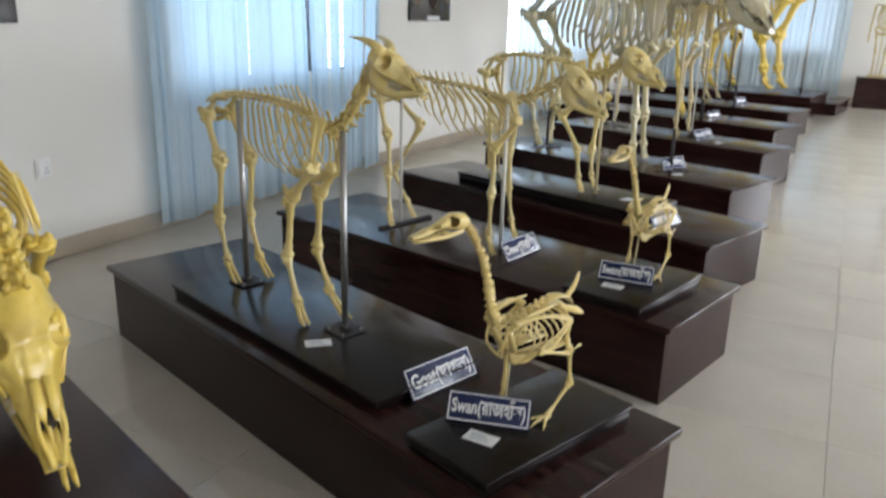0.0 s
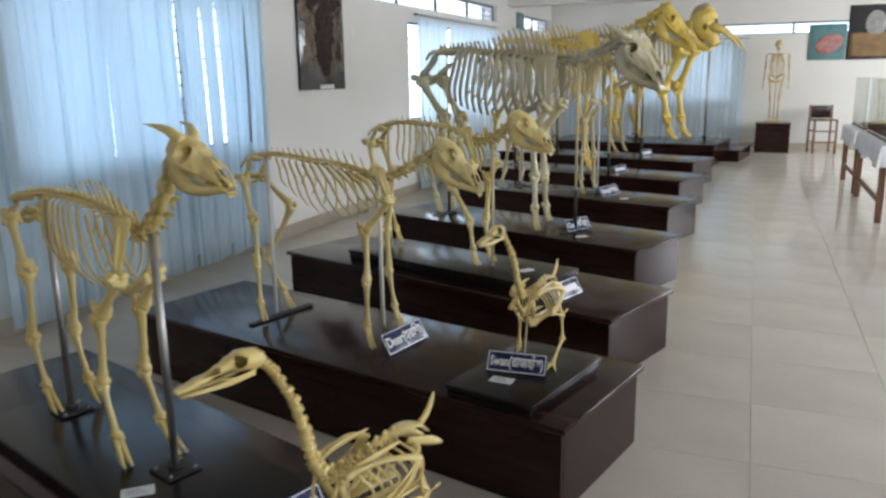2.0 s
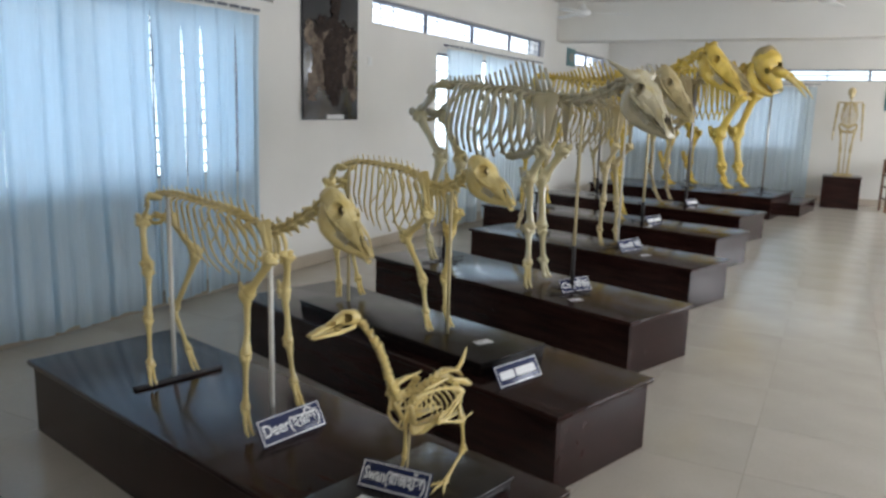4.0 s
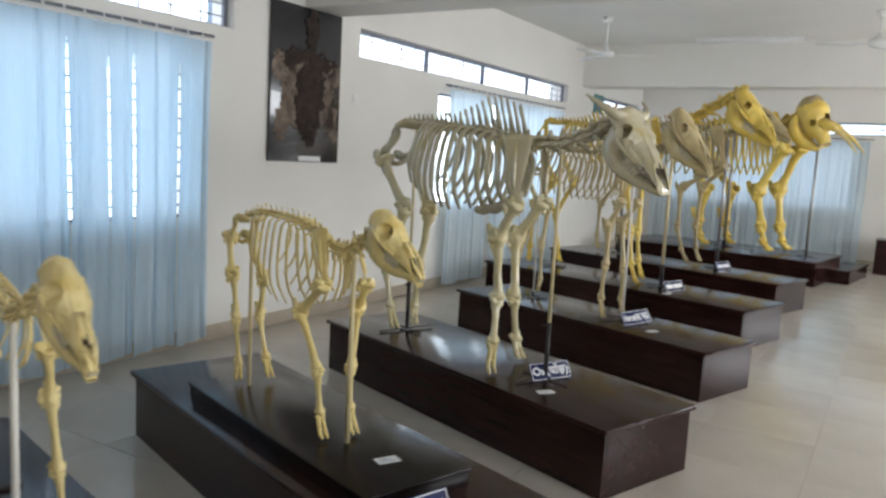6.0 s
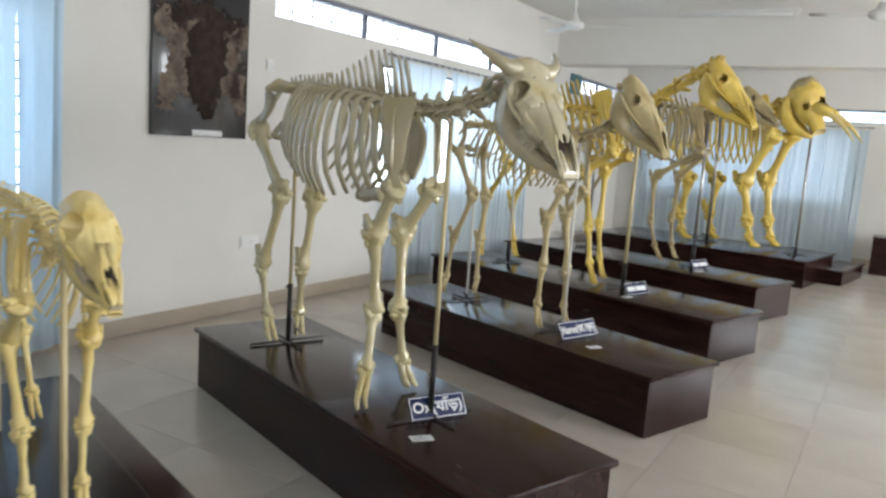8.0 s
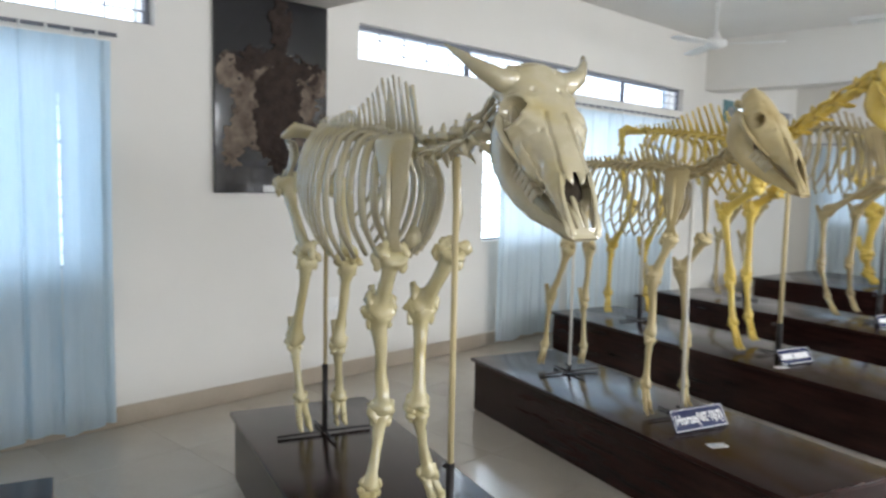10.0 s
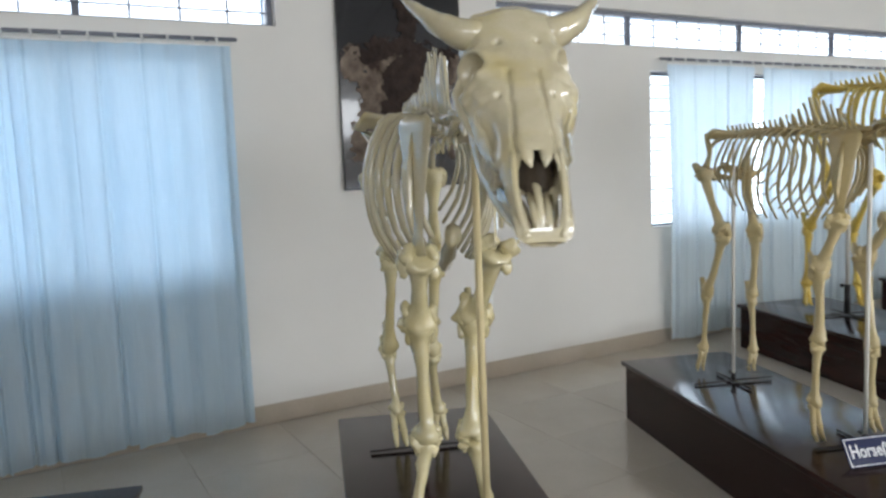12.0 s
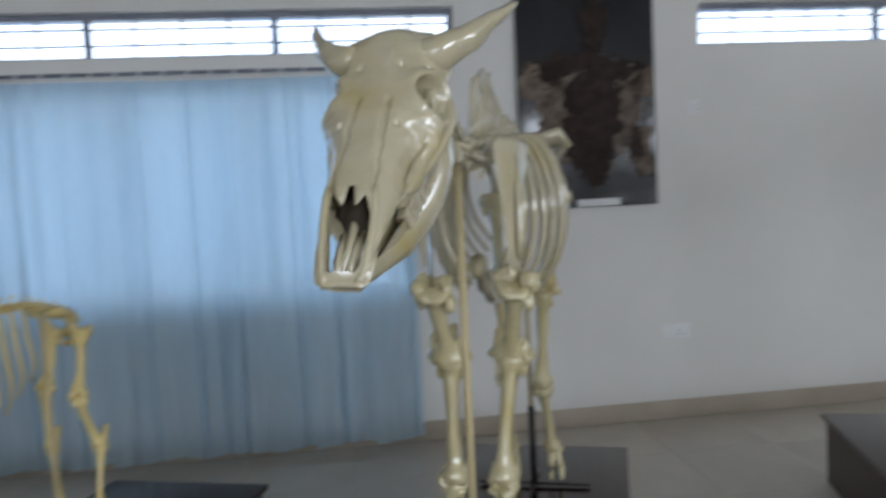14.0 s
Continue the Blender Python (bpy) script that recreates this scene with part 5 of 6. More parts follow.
for s in (-1, 1):
    ring(bm, (0.36, s * 0.195, -0.06), 0.055, 0.055, 0.012, (Vector((1, 0, 0)), Vector((0, 0, 1))))
    tube(bm, [(0.36, s * 0.09, -0.02), (0.48, s * 0.1, 0.05), (0.58, s * 0.11, 0.12)], [0.08, 0.065, 0.05], 10)
m_e = pose(0.97, 0, 2.22, 0, 56, 0)
ek = part("skull", bm, M_BONE_YELLOW, elephant)
ek.matrix_basis = m_e
for s in (-1, 1):
    tk = part("tusk", tube(bmesh.new(), spline([(0.52, s * 0.105, 0.09), (0.78, s * 0.125, 0.18), (1.03, s * 0.14, 0.21)], 8), [0.036, 0.035, 0.033, 0.03, 0.026, 0.02, 0.013, 0.004], 10), M_BONE_GOAT, elephant)
    tk.matrix_basis = m_e
bm = bmesh.new()
for s in (-1, 1):
    tube(bm, spline([(0.12, s * 0.17, -0.20), (0.26, s * 0.16, -0.32), (0.42, s * 0.12, -0.36), (0.60, s * 0.05, -0.29), (0.68, s * 0.015, -0.22)], 12), [0.035, 0.05, 0.065, 0.08, 0.09, 0.09, 0.085, 0.075, 0.06, 0.05, 0.04, 0.025], 8, 0.55)
part("cranium_back", rugged(blob(bmesh.new(), (0.07, 0, -0.03), (0.12, 0.215, 0.17), sub=3), 0.02, 9), M_BONE_TAN, elephant, "brown back of the skull").matrix_basis = m_e
ej = part("lower_jaw", bm, M_BONE_YELLOW, elephant)
ej.matrix_basis = m_e
tagged(elephant, "large yellow young elephant skeleton with small tusks", "skeleton", "animal skeletons")

# the animal on the platform where the walk begins
PLAT["K"] = (-1.70, 1.503, -18.5, 2.5, 0.69, TOP)
calf = quadruped("K", "calf_skeleton", M_BONE_YELLOW, dict(
    r=0.016, rn=0.03, v0=0.05, n=18, spine=[(-0.56, 0.84), (-0.4, 0.86), (-0.15, 0.83), (0.1, 0.79), (0.30, 0.73)],
    blades=[0.02, 0.025, 0.03, 0.04, 0.05, 0.04], lean=0.4,
    neck=[(0.31, 0.71), (0.35, 0.70), (0.39, 0.665), (0.42, 0.60)], ribs_at=(0.36, 0.96), nr=11,
    rib_ends=[(-0.35, 0.62), (-0.15, 0.55), (0.05, 0.53), (0.22, 0.57), (0.32, 0.63)], wide=0.11, rr=0.009,
    pelvis=[(-0.54, 0.84), (-0.62, 0.74), (-0.72, 0.74)], pw=(0.08, 0.06),
    fn=[(0.27, 0.79, -0.07), (0.31, 0.64, -0.09), (0.2, 0.52, -0.09), (0.24, 0.29, -0.09), (0.25, 0.1, -0.09), (0.29, 0.014, -0.09)],
    ff=[(0.27, 0.79, 0.07), (0.31, 0.64, 0.09), (0.22, 0.52, 0.09), (0.25, 0.29, 0.09), (0.26, 0.1, 0.09), (0.3, 0.014, 0.09)],
    hn=[(-0.62, 0.74, -0.07), (-0.5, 0.53, -0.08), (-0.62, 0.3, -0.08), (-0.6, 0.1, -0.08), (-0.56, 0.014, -0.08)],
    hf=[(-0.62, 0.74, 0.07), (-0.5, 0.53, 0.08), (-0.62, 0.3, 0.08), (-0.6, 0.1, 0.08), (-0.56, 0.014, 0.08)],
    head=((0.405, 0.63), (0.565, 0.24)), lift=8, skull="goat", skull_w=1.1))
tagged(calf, "deep yellow mounted skeleton with its head bent down", "skeleton", "animal skeletons")


# ---- geese ----
def goose(k, u, v, z, turn, fwd=0.0, low=0.0):
    """A mounted goose skeleton; x is the way it faces."""
    root = empty("goose_skeleton", plat_pose(k, u, v, z, turn))
    M = M_BONE_SWAN
    H = lambda x, zz: (x + fwd * max(0.0, min(1.0, (zz - 0.33) / 0.3)), 0, zz - low * max(0.0, min(1.0, (zz - 0.33) / 0.3)))
    nk = spline([H(0.16, 0.325), H(0.185, 0.37), H(0.2, 0.434), H(0.222, 0.504), H(0.262, 0.575), H(0.288, 0.605)], 16)
    for i, p in enumerate(nk):
        d = nk[min(i + 1, 15)] - nk[max(i - 1, 0)]
        up = Vector((-d.z, 0, d.x)).normalized()
        part("neck_vertebra", vertebra(p, d, 0.0155 - 0.0004 * i, 0.006, 0, 0.013, up, 0.95), M, root)
    # skull and bill
    sb = loft_skull([(0, 0.010, 0.004, -0.022, 0.9), (0.02, 0.021, 0.016, -0.026, 0.95), (0.05, 0.024, 0.018, -0.022, 0.95), (0.075, 0.017, 0.010, -0.016, 0.9), (0.09, 0.013, 0.0, -0.016, 0.9), (0.13, 0.012, -0.012, -0.026, 0.8), (0.165, 0.013, -0.022, -0.032, 0.8), (0.178, 0.008, -0.027, -0.034, 0.9)], 34, 24,
                    [lambda c: (c.x - 0.06) ** 2 + (c.z - 0.0) ** 2 < 0.00017 and abs(c.y) > 0.008, lambda c: 0.098 < c.x < 0.125 and -0.013 < c.z < -0.004 and abs(c.y) > 0.003])
    for s in (-1, 1):
        tube(sb, [(0.03, s * 0.02, -0.02), (0.07, s * 0.02, -0.026), (0.1, s * 0.013, -0.024)], 0.0025, 6)
    p0 = Vector(H(0.285, 0.612))
    sk = part("skull", sb, M, root)
    sk.matrix_basis = pose(p0.x, 0, p0.z + 0.012, 0, -4, 0)
    jb = bmesh.new()
    for s in (-1, 1):
        tube(jb, [(0.03, s * 0.019, -0.026), (0.08, s * 0.014, -0.034), (0.13, s * 0.010, -0.037), (0.168, s * 0.004, -0.040)], [0.004, 0.006, 0.0045, 0.003], 6, 0.5)
    jw = part("lower_bill", jb, M, root)
    jw.matrix_basis = sk.matrix_basis.copy()
    # back, ribs, keel, pelvis, tail
    bk = spline([(0.16, 0, 0.32), (0.09, 0, 0.315), (0.02, 0, 0.325), (-0.05, 0, 0.335)], 9)
    for i, p in enumerate(bk):
        part("vertebra", vertebra(p, Vector((-1, 0, 0.1)), 0.011, 0.010, 0, 0.014, fat=0.9), M, root)
    for i in range(7):
        x = 0.11 - i * 0.026
        for s in (-1, 1):
            part("rib", tube(bmesh.new(), spline([(x, s * 0.008, 0.32), (x - 0.012, s * 0.05, 0.305), (x - 0.035, s * 0.062, 0.265), (x - 0.03, s * 0.05, 0.225), (x - 0.0, s * 0.035, 0.20)], 9), 0.004, 5, 0.55, (1, 0, 0)), M, root)
    kb = plate([(0.10, 0.225), (0.06, 0.215), (-0.08, 0.205), (-0.10, 0.195), (-0.05, 0.178), (0.03, 0.165), (0.085, 0.180), (0.105, 0.205)], 0.005)
    part("keel", kb, M, root)
    bb = bmesh.new()
    for s in (-1, 1):
        tube(bb, [(0.10, s * 0.02, 0.222), (0.02, s * 0.04, 0.213), (-0.09, s * 0.036, 0.205)], [0.012, 0.03, 0.02], 8, 0.18, (0, 1, 0.2))
    part("breastbone", bb, M, root)
    pv = bmesh.new()
    tube(pv, spline([(-0.03, 0, 0.334), (-0.08, 0, 0.338), (-0.13, 0, 0.325), (-0.165, 0, 0.295)], 10), [0.010, 0.015, 0.019, 0.021, 0.022, 0.022, 0.020, 0.017, 0.013, 0.008], 10, 0.28, (0, 1, 0))
    for s in (-1, 1):
        tube(pv, spline([(-0.07, s * 0.026, 0.315), (-0.13, s * 0.034, 0.295), (-0.185, s * 0.03, 0.268)], 7), [0.009, 0.009, 0.011, 0.012, 0.011, 0.008, 0.004], 7, 0.4)
        blob(pv, (-0.085, s * 0.034, 0.295), (0.014, 0.012, 0.014), sub=1)
    part("pelvis", pv, M, root)
    part("tail_bones", tube(bmesh.new(), spline([(-0.14, 0, 0.322), (-0.16, 0, 0.335), (-0.178, 0, 0.355), (-0.192, 0, 0.385)], 8), [0.009, 0.011, 0.009, 0.011, 0.009, 0.009, 0.007, 0.003], 7, 0.6), M, root)
    # shoulder girdle, wishbone and folded wings
    for s in (-1, 1):
        part("coracoid", tube(bmesh.new(), [(0.15, s * 0.035, 0.315), (0.11, s * 0.022, 0.235)], [0.008, 0.010], 7), M, root)
        part("shoulder_blade", tube(bmesh.new(), spline([(0.15, s * 0.038, 0.32), (0.08, s * 0.05, 0.335), (-0.02, s * 0.05, 0.34)], 7), [0.007, 0.006, 0.007, 0.008, 0.008, 0.006, 0.003], 6, 0.35), M, root)
        part("upper_wing_bone", long_bone((0.145, s * 0.045, 0.32), (-0.045, s * 0.085, 0.30), 0.0078, (0, s * 0.008, 0.022)), M, root)
        part("ulna", long_bone((-0.045, s * 0.085, 0.30), (0.08, s * 0.082, 0.24), 0.0062, (0, s * 0.004, -0.018)), M, root)
        part("radius", long_bone((-0.04, s * 0.087, 0.305), (0.082, s * 0.084, 0.248), 0.0044, (0, s * 0.004, -0.004)), M, root)
        part("wing_hand_bone", long_bone((0.08, s * 0.082, 0.243), (-0.06, s * 0.078, 0.195), 0.0054), M, root)
        part("wing_finger", long_bone((-0.06, s * 0.078, 0.195), (-0.125, s * 0.07, 0.20), 0.003), M, root)
    part("wishbone", tube(bmesh.new(), spline([(0.15, -0.034, 0.31), (0.165, -0.026, 0.26), (0.135, 0, 0.215), (0.165, 0.026, 0.26), (0.15, 0.034, 0.31)], 14), 0.0036, 6), M, root)
    # legs
    for s, an, ft in ((-1, (0.03, -0.07, 0.075), (0.035, -0.083, 0.012)), (1, (-0.10, 0.062, 0.085), (0.0, 0.062, 0.012))):
        hip, knee = (-0.085, s * 0.036, 0.295), (0.0 if s > 0 else 0.05, s * 0.055, 0.205)
        if s > 0:
            knee = (-0.085, 0.062, 0.19)
        part("thigh_bone", long_bone(hip, knee, 0.0082), M, root)
        part("shin_bone", long_bone(knee, an, 0.0074), M, root)
        part("foot_bone", long_bone(an, ft, 0.0072), M, root)
        f = Vector(ft)
        for ang, ln in ((-32, 0.06), (0, 0.072), (32, 0.06), (175, 0.022)):
            d = Vector((math.cos(radians(ang)), math.sin(radians(ang)), 0))
            part("toe", tube(bmesh.new(), [f, f + d * ln * 0.3 + Vector((0, 0, 0.004)), f + d * ln * 0.33, f + d * ln * 0.62 + Vector((0, 0, 0.001)), f + d * ln * 0.66, f + d * ln - Vector((0, 0, 0.008))], [0.0062, 0.0045, 0.0056, 0.0038, 0.0048, 0.0012], 6), M, root)
    part("support_rod", rod((0.075, -0.03, 0.001), (0.085, -0.005, 0.30), 0.0035, 8), M_TANROD, root, "thin upright brown rod")
    return tagged(root, "yellow mounted goose skeleton with folded wings on a board", "skeleton", "goose skeletons")


goose("A", 0.95, 0.0, 0.05, -90)
goose("B", 0.93, 0.03, 0.05, -84, 0.05, 0.02)


# ---- boards, signs and cards on the platforms ----
def board(k, u0, u1, v0, v1, h, turn=0.0):
    root = empty("skeleton_board", plat_pose(k, (u0 + u1) / 2, (v0 + v1) / 2, 0.0, turn))
    a, b = (u1 - u0) / 2, (v1 - v0) / 2
    part("board", box(-a, a, -b, b, 0.001, h - 0.016, 0.004), M_BOARD, root)
    part("lip", box(-a - 0.008, a + 0.008, -b - 0.008, b + 0.008, h - 0.016, h, 0.006), M_BOARD, root)
    return tagged(root, "black varnished wooden board laid on a platform", "board", "boards under the skeletons")


board("A", -0.72, 0.595, -0.27, 0.18, 0.04)
board("A", 0.815, 1.11, -0.335, 0.27, 0.05, -2)
board("B", 0.745, 1.10, -0.335, 0.235, 0.05)
board("C", -0.705, 0.735, -0.235, 0.22, 0.07)


def lettering(txt, size, parent, m, width=None):
    """Words as thin raised letters."""
    c = bpy.data.curves.new("letters", "FONT")
    c.body, c.size, c.extrude, c.resolution_u = txt, size, 0.0006, 3
    c.offset = size * 0.02
    c.align_x, c.align_y = "CENTER", "CENTER"
    o = new("letters", c)
    bpy.context.view_layer.update()
    me = bpy.data.meshes.new_from_object(o)
    bpy.data.objects.remove(o)
    bpy.data.curves.remove(c)
    ob = new("lettering", me)
    me.materials.clear()
    me.materials.append(M_LETTER)
    ob.parent = parent
    w = (max(v.co.x for v in me.vertices) - min(v.co.x for v in me.vertices)) if len(me.vertices) else 1.0
    ob.matrix_basis = m @ Matrix.Diagonal(((width / w) if width else 1.0, 1, 1, 1))
    return ob


def sign(k, u, v, z, turn, w, h, txt, lean=32, bars=False):
    """A navy name plate with a white border, tilted back on its stand; faces local -y."""
    root = empty("name_sign", plat_pose(k, u, v, z, turn))
    tilt = pose(0, 0, 0.002, -lean, 0, 0)
    b = part("plate", box(-w / 2, w / 2, 0, 0.006, 0, h, 0.0015), M_NAVY, root)
    b.matrix_basis = tilt
    bd = bmesh.new()
    e, f = 0.0035, 0.004
    for x0, x1, z0, z1 in ((-w / 2 + f, w / 2 - f, f, f + e), (-w / 2 + f, w / 2 - f, h - f - e, h - f), (-w / 2 + f, -w / 2 + f + e, f + e, h - f - e), (w / 2 - f - e, w / 2 - f, f + e, h - f - e)):
        add_box(bd, x0, x1, -0.0012, 0.0, z0, z1)
    part("border", bd, M_LETTER, root, "white border", smooth=False).matrix_basis = tilt
    st = part("stand", box(-w * 0.3, w * 0.3, 0.006 + h * 0.35, 0.012 + h * 0.35, 0.001, h * 0.5, 0.001), M_PLASTIC, root)
    if bars:
        lb = bmesh.new()
        for i, (x0, x1) in enumerate(((-0.42, -0.1), (-0.06, 0.4))):
            add_box(lb, x0 * w, x1 * w, -0.0012, 0, h * 0.32, h * 0.68, 0.0005)
        part("lettering", lb, M_LETTER, root, smooth=False).matrix_basis = tilt
    else:
        lettering(txt, h * 0.62, root, tilt @ pose(0, -0.0008, h * 0.5, 90, 0, 0), w * 0.88)
    return tagged(root, "navy name sign with white border and lettering", "sign", "name signs")


SIGN = [("A", 0.622, -0.005, 0, 90, 0.285, 0.10, "Goat(\u099b\u09be\u0997\u09b2)"), ("A", 0.92, -0.145, 0.05, 33, 0.235, 0.085, "Swan(\u09b0\u09be\u099c\u09b9\u09be\u0981\u09b8)"),
        ("B", 0.30, 0.01, 0, 92, 0.29, 0.10, "Deer(\u09b9\u09b0\u09bf\u09a3)"), ("B", 0.91, -0.115, 0.05, 17, 0.235, 0.085, "Swan(\u09b0\u09be\u099c\u09b9\u09be\u0981\u09b8)"),
        ("C", 0.895, -0.13, 0, 90, 0.285, 0.10, None), ("D", 0.565, 0.03, 0, 82, 0.27, 0.10, "Ox(\u09b7\u09be\u0981\u09dc)"), ("E", 0.485, -0.01, 0, 90, 0.34, 0.11, "Horse(\u0998\u09cb\u09dc\u09be)"),
        ("F", 0.72, -0.07, 0, 88, 0.30, 0.11, None), ("G", 0.74, 0.07, 0, 88, 0.30, 0.11, None)]
for k, u, v, z, a, w, h, txt in SIGN:
    sign(k, u, v, z, a, w, h, txt or "", bars=txt is None)


def card(k, u, v, z, turn):
    root = empty("label_card", plat_pose(k, u, v, z + 0.001, turn))
    part("paper", box(-0.045, 0.045, -0.027, 0.027, 0, 0.0015, 0.0003), M_PAPER, root, smooth=False)
    ib = bmesh.new()
    for i in range(3):
        add_box(ib, -0.032, 0.03 - 0.01 * i, -0.014 + i * 0.012, -0.011 + i * 0.012, 0.0016, 0.0021)
    part("text_line", ib, M_INK, root, smooth=False)
    return tagged(root, "small white printed label card lying flat", "card", "label cards")


for k, u, v, z, a in (("A", 0.151, -0.165, 0.04, 60), ("A", 0.955, -0.205, 0.05, 15), ("B", 0.90, -0.195, 0.05, 10), ("C", 0.53, 0.0, 0.07, 80), ("D", 0.70, -0.17, 0, 70), ("E", 0.68, -0.125, 0, 75), ("F", 0.74, -0.27, 0, 80), ("G", 0.8, -0.1, 0, 80)):
    card(k, u, v, z, a)

# ---- supports ----
X4 = [(0, 0.16), (90, 0.22), (180, 0.16), (270, 0.22)]
pole("A", 0.125, -0.03, 0.04, 0.755, 0.0115, M_STEEL, None, "plate", lab="grey steel tube screwed to a board")
pole("A", -0.545, -0.03, 0.04, 0.79, 0.0115, M_STEEL, None, "plate", lab="grey steel tube screwed to a board")
pole("B", 0.14, 0.02, 0, 0.745, 0.0095, M_WHITEROD, None, False)
pole("B", -0.57, 0.02, 0, 0.79, 0.0095, M_WHITEROD, None, False)
pole("C", 0.31, -0.03, 0.07, 0.79, 0.009, M_TANROD, None, False)
pole("C", -0.52, -0.03, 0.07, 0.86, 0.009, M_TANROD, None, False)
pole("D", -0.745, 0.0, 0, 1.34, 0.0095, M_TANROD, 0.325, X4)
pole("D", 0.535, 0.0, 0, 1.24, 0.0095, M_TANROD, 0.315, X4)
pole("E", -0.64, 0.03, 0, 1.24, 0.0085, M_WHITEROD, 0.05, X4)
pole("E", 0.30, 0.03, 0, 1.20, 0.0085, M_WHITEROD, 0.05, X4)
pole("F", 0.47, 0.05, 0, 1.45, 0.015, M_TANROD, 0.22, X4)
pole("F", -0.9, 0.05, 0, 1.55, 0.015, M_WHITEROD, 0.22, X4)
pole("G", 0.60, 0.1, 0, 1.52, 0.016, M_STEEL, 0.25, X4)
pole("G", -0.8, 0.1, 0, 1.66, 0.016, M_STEEL, 0.25, X4)
pole("J", 1.15, 0.0, 0, 1.62, 0.016, M_STEEL, 0.1, X4)
pole("J", -0.1, 0.0, 0, 1.88, 0.02, M_STEEL, 0.1, X4)
fb = empty("foot_board", plat_pose("B", -0.53, 0.02, 0))
part("bar", box(-0.016, 0.016, -0.205, 0.205, 0.001, 0.012, 0.003), M_IRON, fb)
tagged(fb, "thin black bar under the deer's hind feet", "bar")

# ---- far end of the room ----
pl = empty("skeleton_plinth", pose(0.57, 17.0, 0, 0, 0, 0))
part("body", box(-0.30, 0.30, -0.3, 0.3, 0.001, 0.53, 0.006), M_WOOD, pl, smooth=False)
part("top_board", box(-0.31, 0.31, -0.31, 0.31, 0.53, 0.55, 0.005), M_WOOD, pl)
tagged(pl, "dark brown wooden plinth under a standing skeleton", "plinth")
hs = bmesh.new()
add_box(hs, -0.15, 0.15, -0.12, 0.12, 0.001, 0.05, 0.01)
tube(hs, [(0, 0.06, 0.05), (0, 0.06, 1.3)], 0.01, 8)
for s in (-1, 1):
    tube(hs, [(s * 0.07, -0.02, 0.07), (s * 0.08, 0, 0.4), (s * 0.075, 0, 0.42)], [0.022, 0.016, 0.026], 8)
    tube(hs, [(s * 0.075, 0, 0.42), (s * 0.09, 0, 0.62), (s * 0.11, 0, 0.80)], [0.028, 0.016, 0.026], 8)
    tube(hs, [(s * 0.07, -0.10, 0.06), (s * 0.07, 0.02, 0.08)], [0.02, 0.026], 6)
    tube(hs, spline([(0, 0.03, 0.84), (s * 0.10, 0.03, 0.90), (s * 0.14, 0, 0.86), (s * 0.09, -0.02, 0.78), (0, -0.04, 0.77)], 9), 0.026, 6, 0.5)
    tube(hs, [(s * 0.19, 0, 1.26), (s * 0.205, 0, 1.0)], [0.024, 0.016], 7)
    tube(hs, [(s * 0.205, 0, 1.0), (s * 0.22, -0.02, 0.78)], [0.019, 0.013], 7)
    tube(hs, [(s * 0.22, -0.02, 0.77), (s * 0.225, -0.03, 0.62)], [0.018, 0.01], 6)
    tube(hs, [(0.01 * s, -0.06, 1.27), (s * 0.19, 0, 1.28)], 0.012, 6)
    tube(hs, [(s * 0.06, 0.07, 1.27), (s * 0.10, 0.08, 1.12)], [0.05, 0.015], 6, 0.25)
    for i in range(9):
        z = 1.23 - i * 0.035
        w = 0.075 + 0.055 * math.sin(math.pi * (i + 1.5) / 11)
        tube(hs, spline([(0, 0.05, z), (s * w, 0.03, z - 0.015), (s * w * 0.9, -0.05, z - 0.035), (s * 0.015, -0.085, z - 0.04)], 9), 0.007, 5)
for i in range(20):
    blob(hs, (0, 0.045 + 0.015 * math.sin(i * 0.35), 0.80 + i * 0.0275), (0.02, 0.02, 0.0125), sub=1)
tube(hs, [(0, -0.085, 1.22), (0, -0.085, 1.04)], [0.018, 0.012], 6, 0.5)
blob(hs, (0, 0.01, 1.455), (0.068, 0.085, 0.082), sub=2)
tube(hs, [(0, -0.035, 1.43), (0, -0.045, 1.37), (0, -0.05, 1.335)], [0.055, 0.045, 0.03], 8, 0.8)
hum = link("standing_model_skeleton", hs, M_BONE_HORSE)
hum.matrix_world = pose(0.57, 17.0, 0.55)
tagged(hum, "pale upright model skeleton on a dark plinth", "skeleton model")

ch = empty("wooden_chair", pose(1.42, 16.85, 0, 0, 0, 12))
for sx in (-1, 1):
    for sy in (-1, 1):
        part("leg", box(sx * 0.19 - 0.018, sx * 0.19 + 0.018, sy * 0.18 - 0.018, sy * 0.18 + 0.018, 0.001, 0.88 if sy > 0 else 0.60, 0.004), M_BROWN, ch, smooth=False)
for z in (0.2, 0.4):
    part("stretcher", box(-0.172, 0.172, -0.19, -0.17, z, z + 0.03, 0.004), M_BROWN, ch, smooth=False)
    part("stretcher", box(-0.19, -0.17, -0.16, 0.16, z, z + 0.03, 0.004), M_BROWN, ch, smooth=False)
part("seat", box(-0.21, 0.21, -0.2, 0.16, 0.602, 0.63, 0.006), M_BROWN, ch)
part("backrest", box(-0.17, 0.17, 0.17, 0.19, 0.64, 0.87, 0.005), M_WOOD, ch)
tagged(ch, "high brown wooden chair with a dark backrest", "chair")


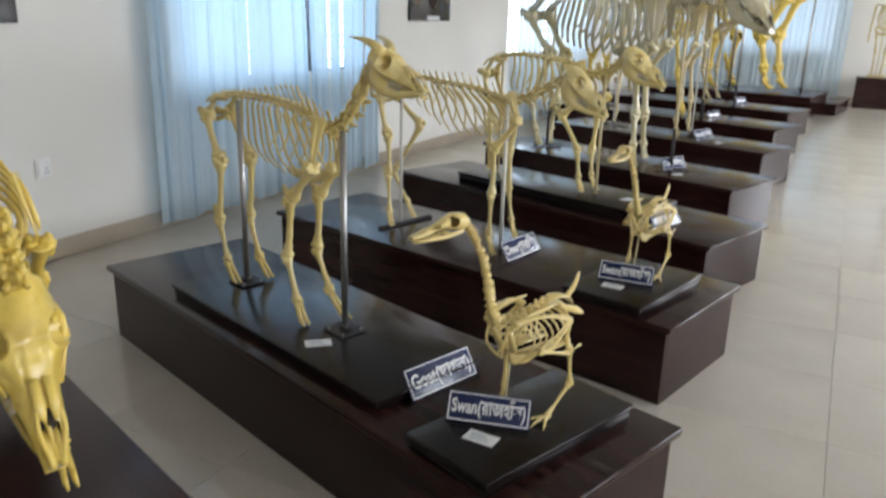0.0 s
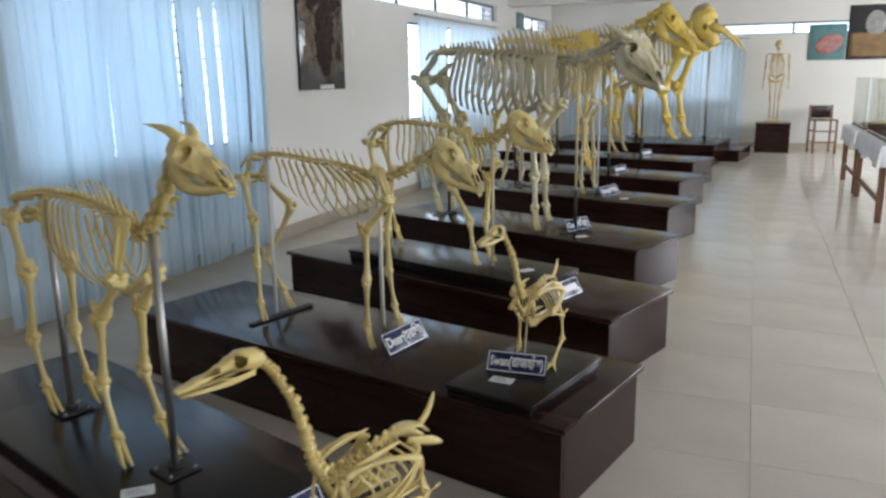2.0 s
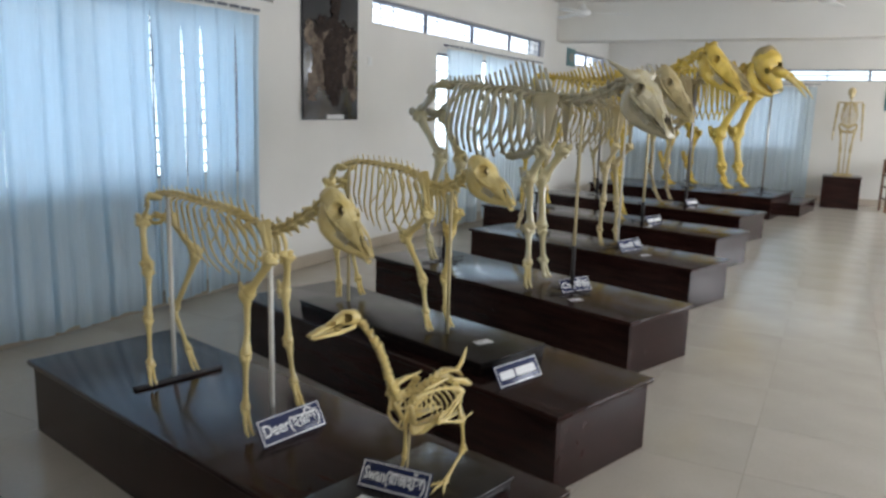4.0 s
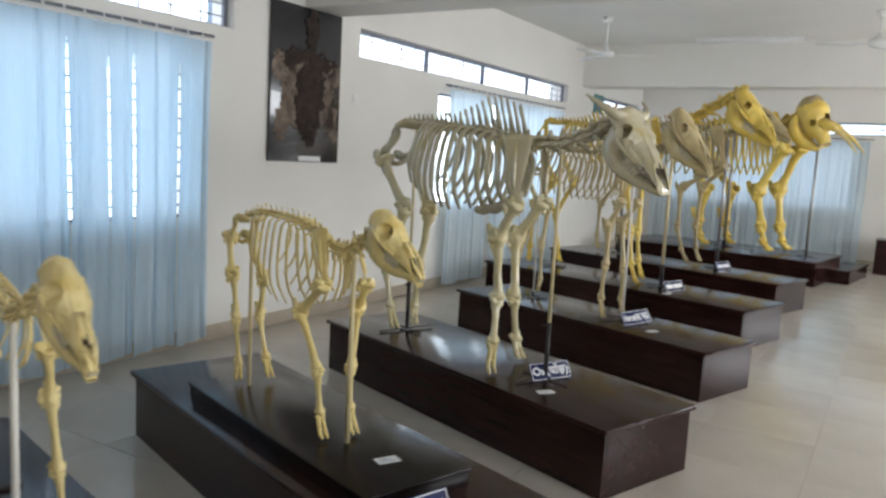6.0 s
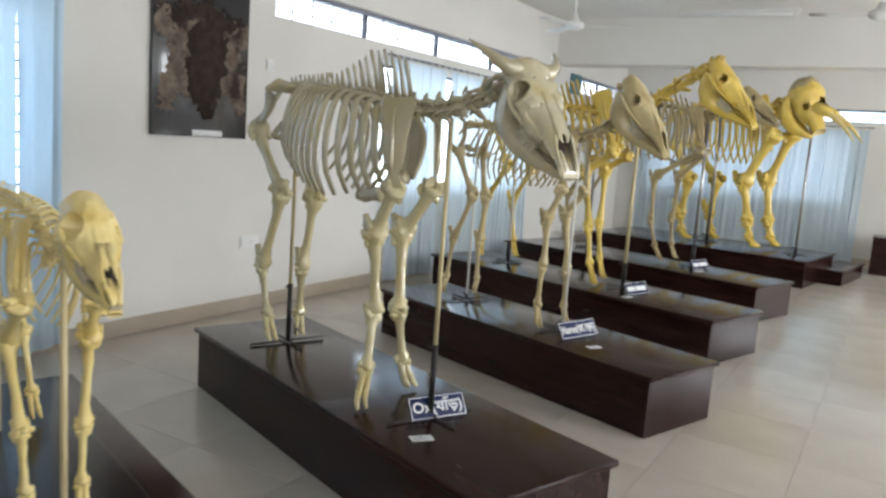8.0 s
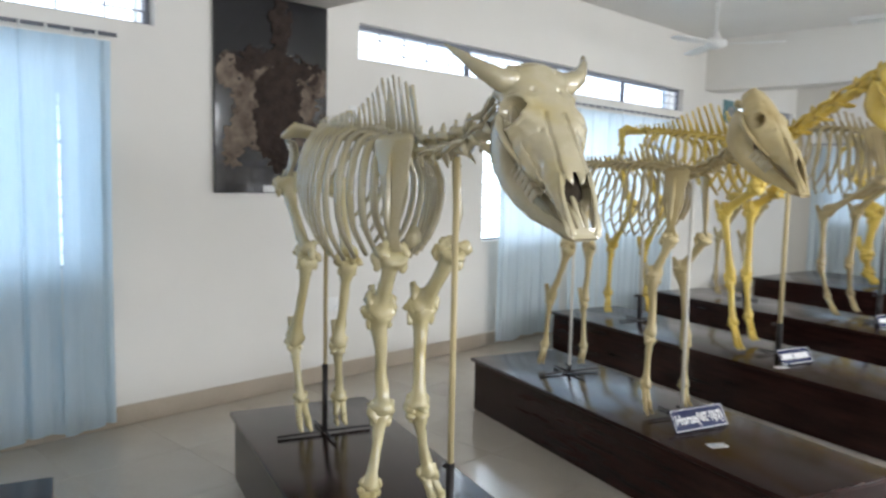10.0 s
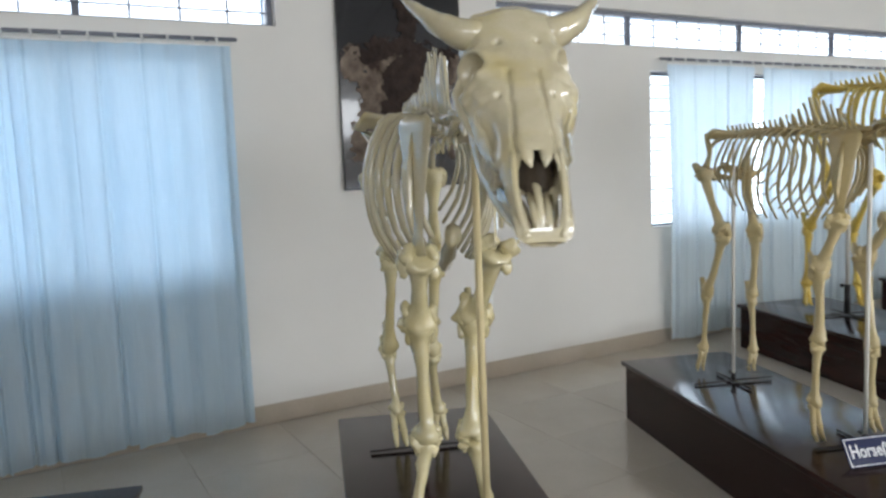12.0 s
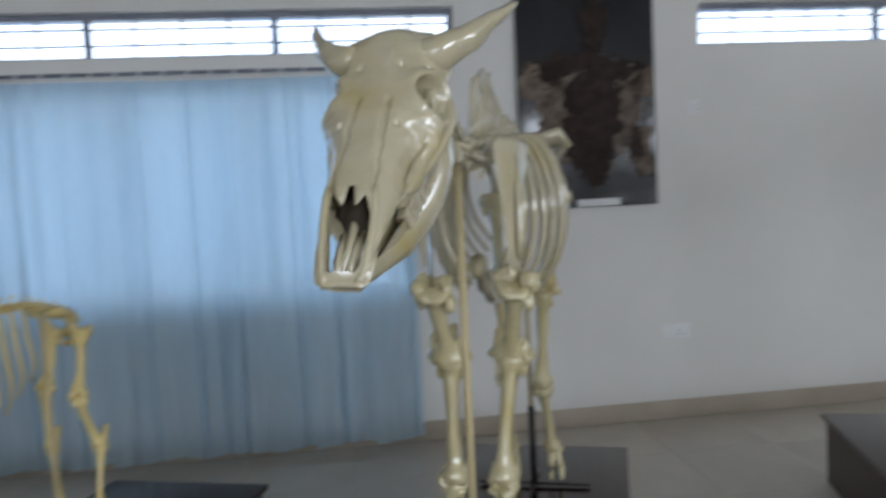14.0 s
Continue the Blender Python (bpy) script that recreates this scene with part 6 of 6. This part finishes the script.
def cloth_table(y0, y1, seed):
    root = empty("cloth_covered_table", pose(1.40, y0, 0))
    L, W = y1 - y0, 0.75
    for x in (0.04, W - 0.04):
        for y in (0.08, L - 0.08):
            part("leg", box(x - 0.03, x + 0.03, y - 0.03, y + 0.03, 0.001, 0.74, 0.004), M_BROWN, root, smooth=False)
    part("stretcher", box(0.02, 0.05, 0.11, L - 0.11, 0.2, 0.25, 0.004), M_BROWN, root, smooth=False)
    part("tabletop", box(0.0, W, 0, L, 0.74, 0.77, 0.005), M_BROWN, root)
    return tagged(root, "brown wooden table along the aisle", "table", "tables along the aisle")


def tablecloth(y0, y1, seed):
    L, W = y1 - y0, 0.75
    rnd = random.Random(seed)
    bm = bmesh.new()
    n = 60
    top = [bm.verts.new((-0.012, -0.01 + (L + 0.02) * i / n, 0.777)) for i in range(n + 1)]
    far = [bm.verts.new((W + 0.01, -0.01 + (L + 0.02) * i / n, 0.777)) for i in range(n + 1)]
    rows = [top]
    for f in (0.3, 0.65, 1.0):
        rows.append([bm.verts.new((-0.014 - 0.028 * f * (0.6 + 0.4 * math.sin(i * 0.9 + seed)), -0.01 + (L + 0.02) * i / n, 0.775 - f * (0.20 + 0.03 * math.sin(i * 0.21 + seed)))) for i in range(n + 1)])
    for r0, r1 in zip([far] + rows, rows):
        for i in range(n):
            bm.faces.new((r0[i], r0[i + 1], r1[i + 1], r1[i]))
    ends = [top[0], far[0]]
    d = [bm.verts.new((v.co.x, v.co.y - 0.012, 0.57)) for v in ends]
    bm.faces.new((ends[0], ends[1], d[1], d[0]))
    ob = link("tablecloth", bm, M_CLOTH)
    ob.matrix_world = pose(1.40, y0, 0)
    return tagged(ob, "white cloth draped over a long table", "tablecloth", "tablecloths")


def glass_case(y0, y1):
    root = empty("glass_case", pose(1.48, y0, 0.782))
    L, W, H = y1 - y0, 0.55, 0.62
    part("base", box(0, W, 0, L, 0, 0.03, 0.004), M_BROWN, root)
    for x0, x1, ya, yb in ((0, 0.006, 0.006, L - 0.006), (W - 0.006, W, 0.006, L - 0.006), (0, W, 0, 0.006), (0, W, L - 0.006, L)):
        part("pane", box(x0, x1, ya, yb, 0.031, H), M_GLASS, root, smooth=False).visible_shadow = False
    part("lid", box(0, W, 0, L, H + 0.001, H + 0.008, 0.002), M_GLASS, root, smooth=False).visible_shadow = False
    return tagged(root, "clear glass display case standing on a covered table", "display case", "display cases")


for y0, y1, s in ((9.55, 11.5, 1), (11.6, 13.1, 2)):
    cloth_table(y0, y1, s)
    tablecloth(y0, y1, s)
    glass_case(y0 + 0.1, y1 - 0.15)

# ---- floor tiles ----
T = 0.6
tile = None
nx, ny = int((EX - WX) / T) + 1, int((NY - SY) / T) + 1
cnt, rest = 0, bmesh.new()
for j in range(ny):
    for i in range(nx):
        x0, y0 = WX + 0.013 + i * T, SY + j * T
        x1, y1 = min(x0 + T, EX - 0.013), min(y0 + T, NY - 0.013)
        full = x1 - x0 > T - 0.001 and y1 - y0 > T - 0.001
        if full and x0 < 2.0 and 0.6 < y0 < 17.0 and cnt < 300:
            if tile is None:
                tile = part("tile", box(0.001, T - 0.001, 0.001, T - 0.001, -0.0035, 0.0, 0.0008), M_TILE, floor, smooth=False)
                ob = tile
            else:
                ob = new("tile", tile.data)
                ob.parent = floor
            ob.location = (x0, y0, 0)
            cnt += 1
        elif x1 - x0 > 0.02 and y1 - y0 > 0.02:
            vs = [rest.verts.new((a, b, c)) for c in (-0.0035, 0.0) for a, b in ((x0 + 0.001, y0 + 0.001), (x1 - 0.001, y0 + 0.001), (x1 - 0.001, y1 - 0.001), (x0 + 0.001, y1 - 0.001))]
            for q in ((4, 5, 6, 7), (0, 1, 5, 4), (1, 2, 6, 5), (2, 3, 7, 6), (3, 0, 4, 7)):
                rest.faces.new([vs[n] for n in q])
tagged(part("floor_tiles", rest, M_TILE, floor, smooth=False), kind="stuff")
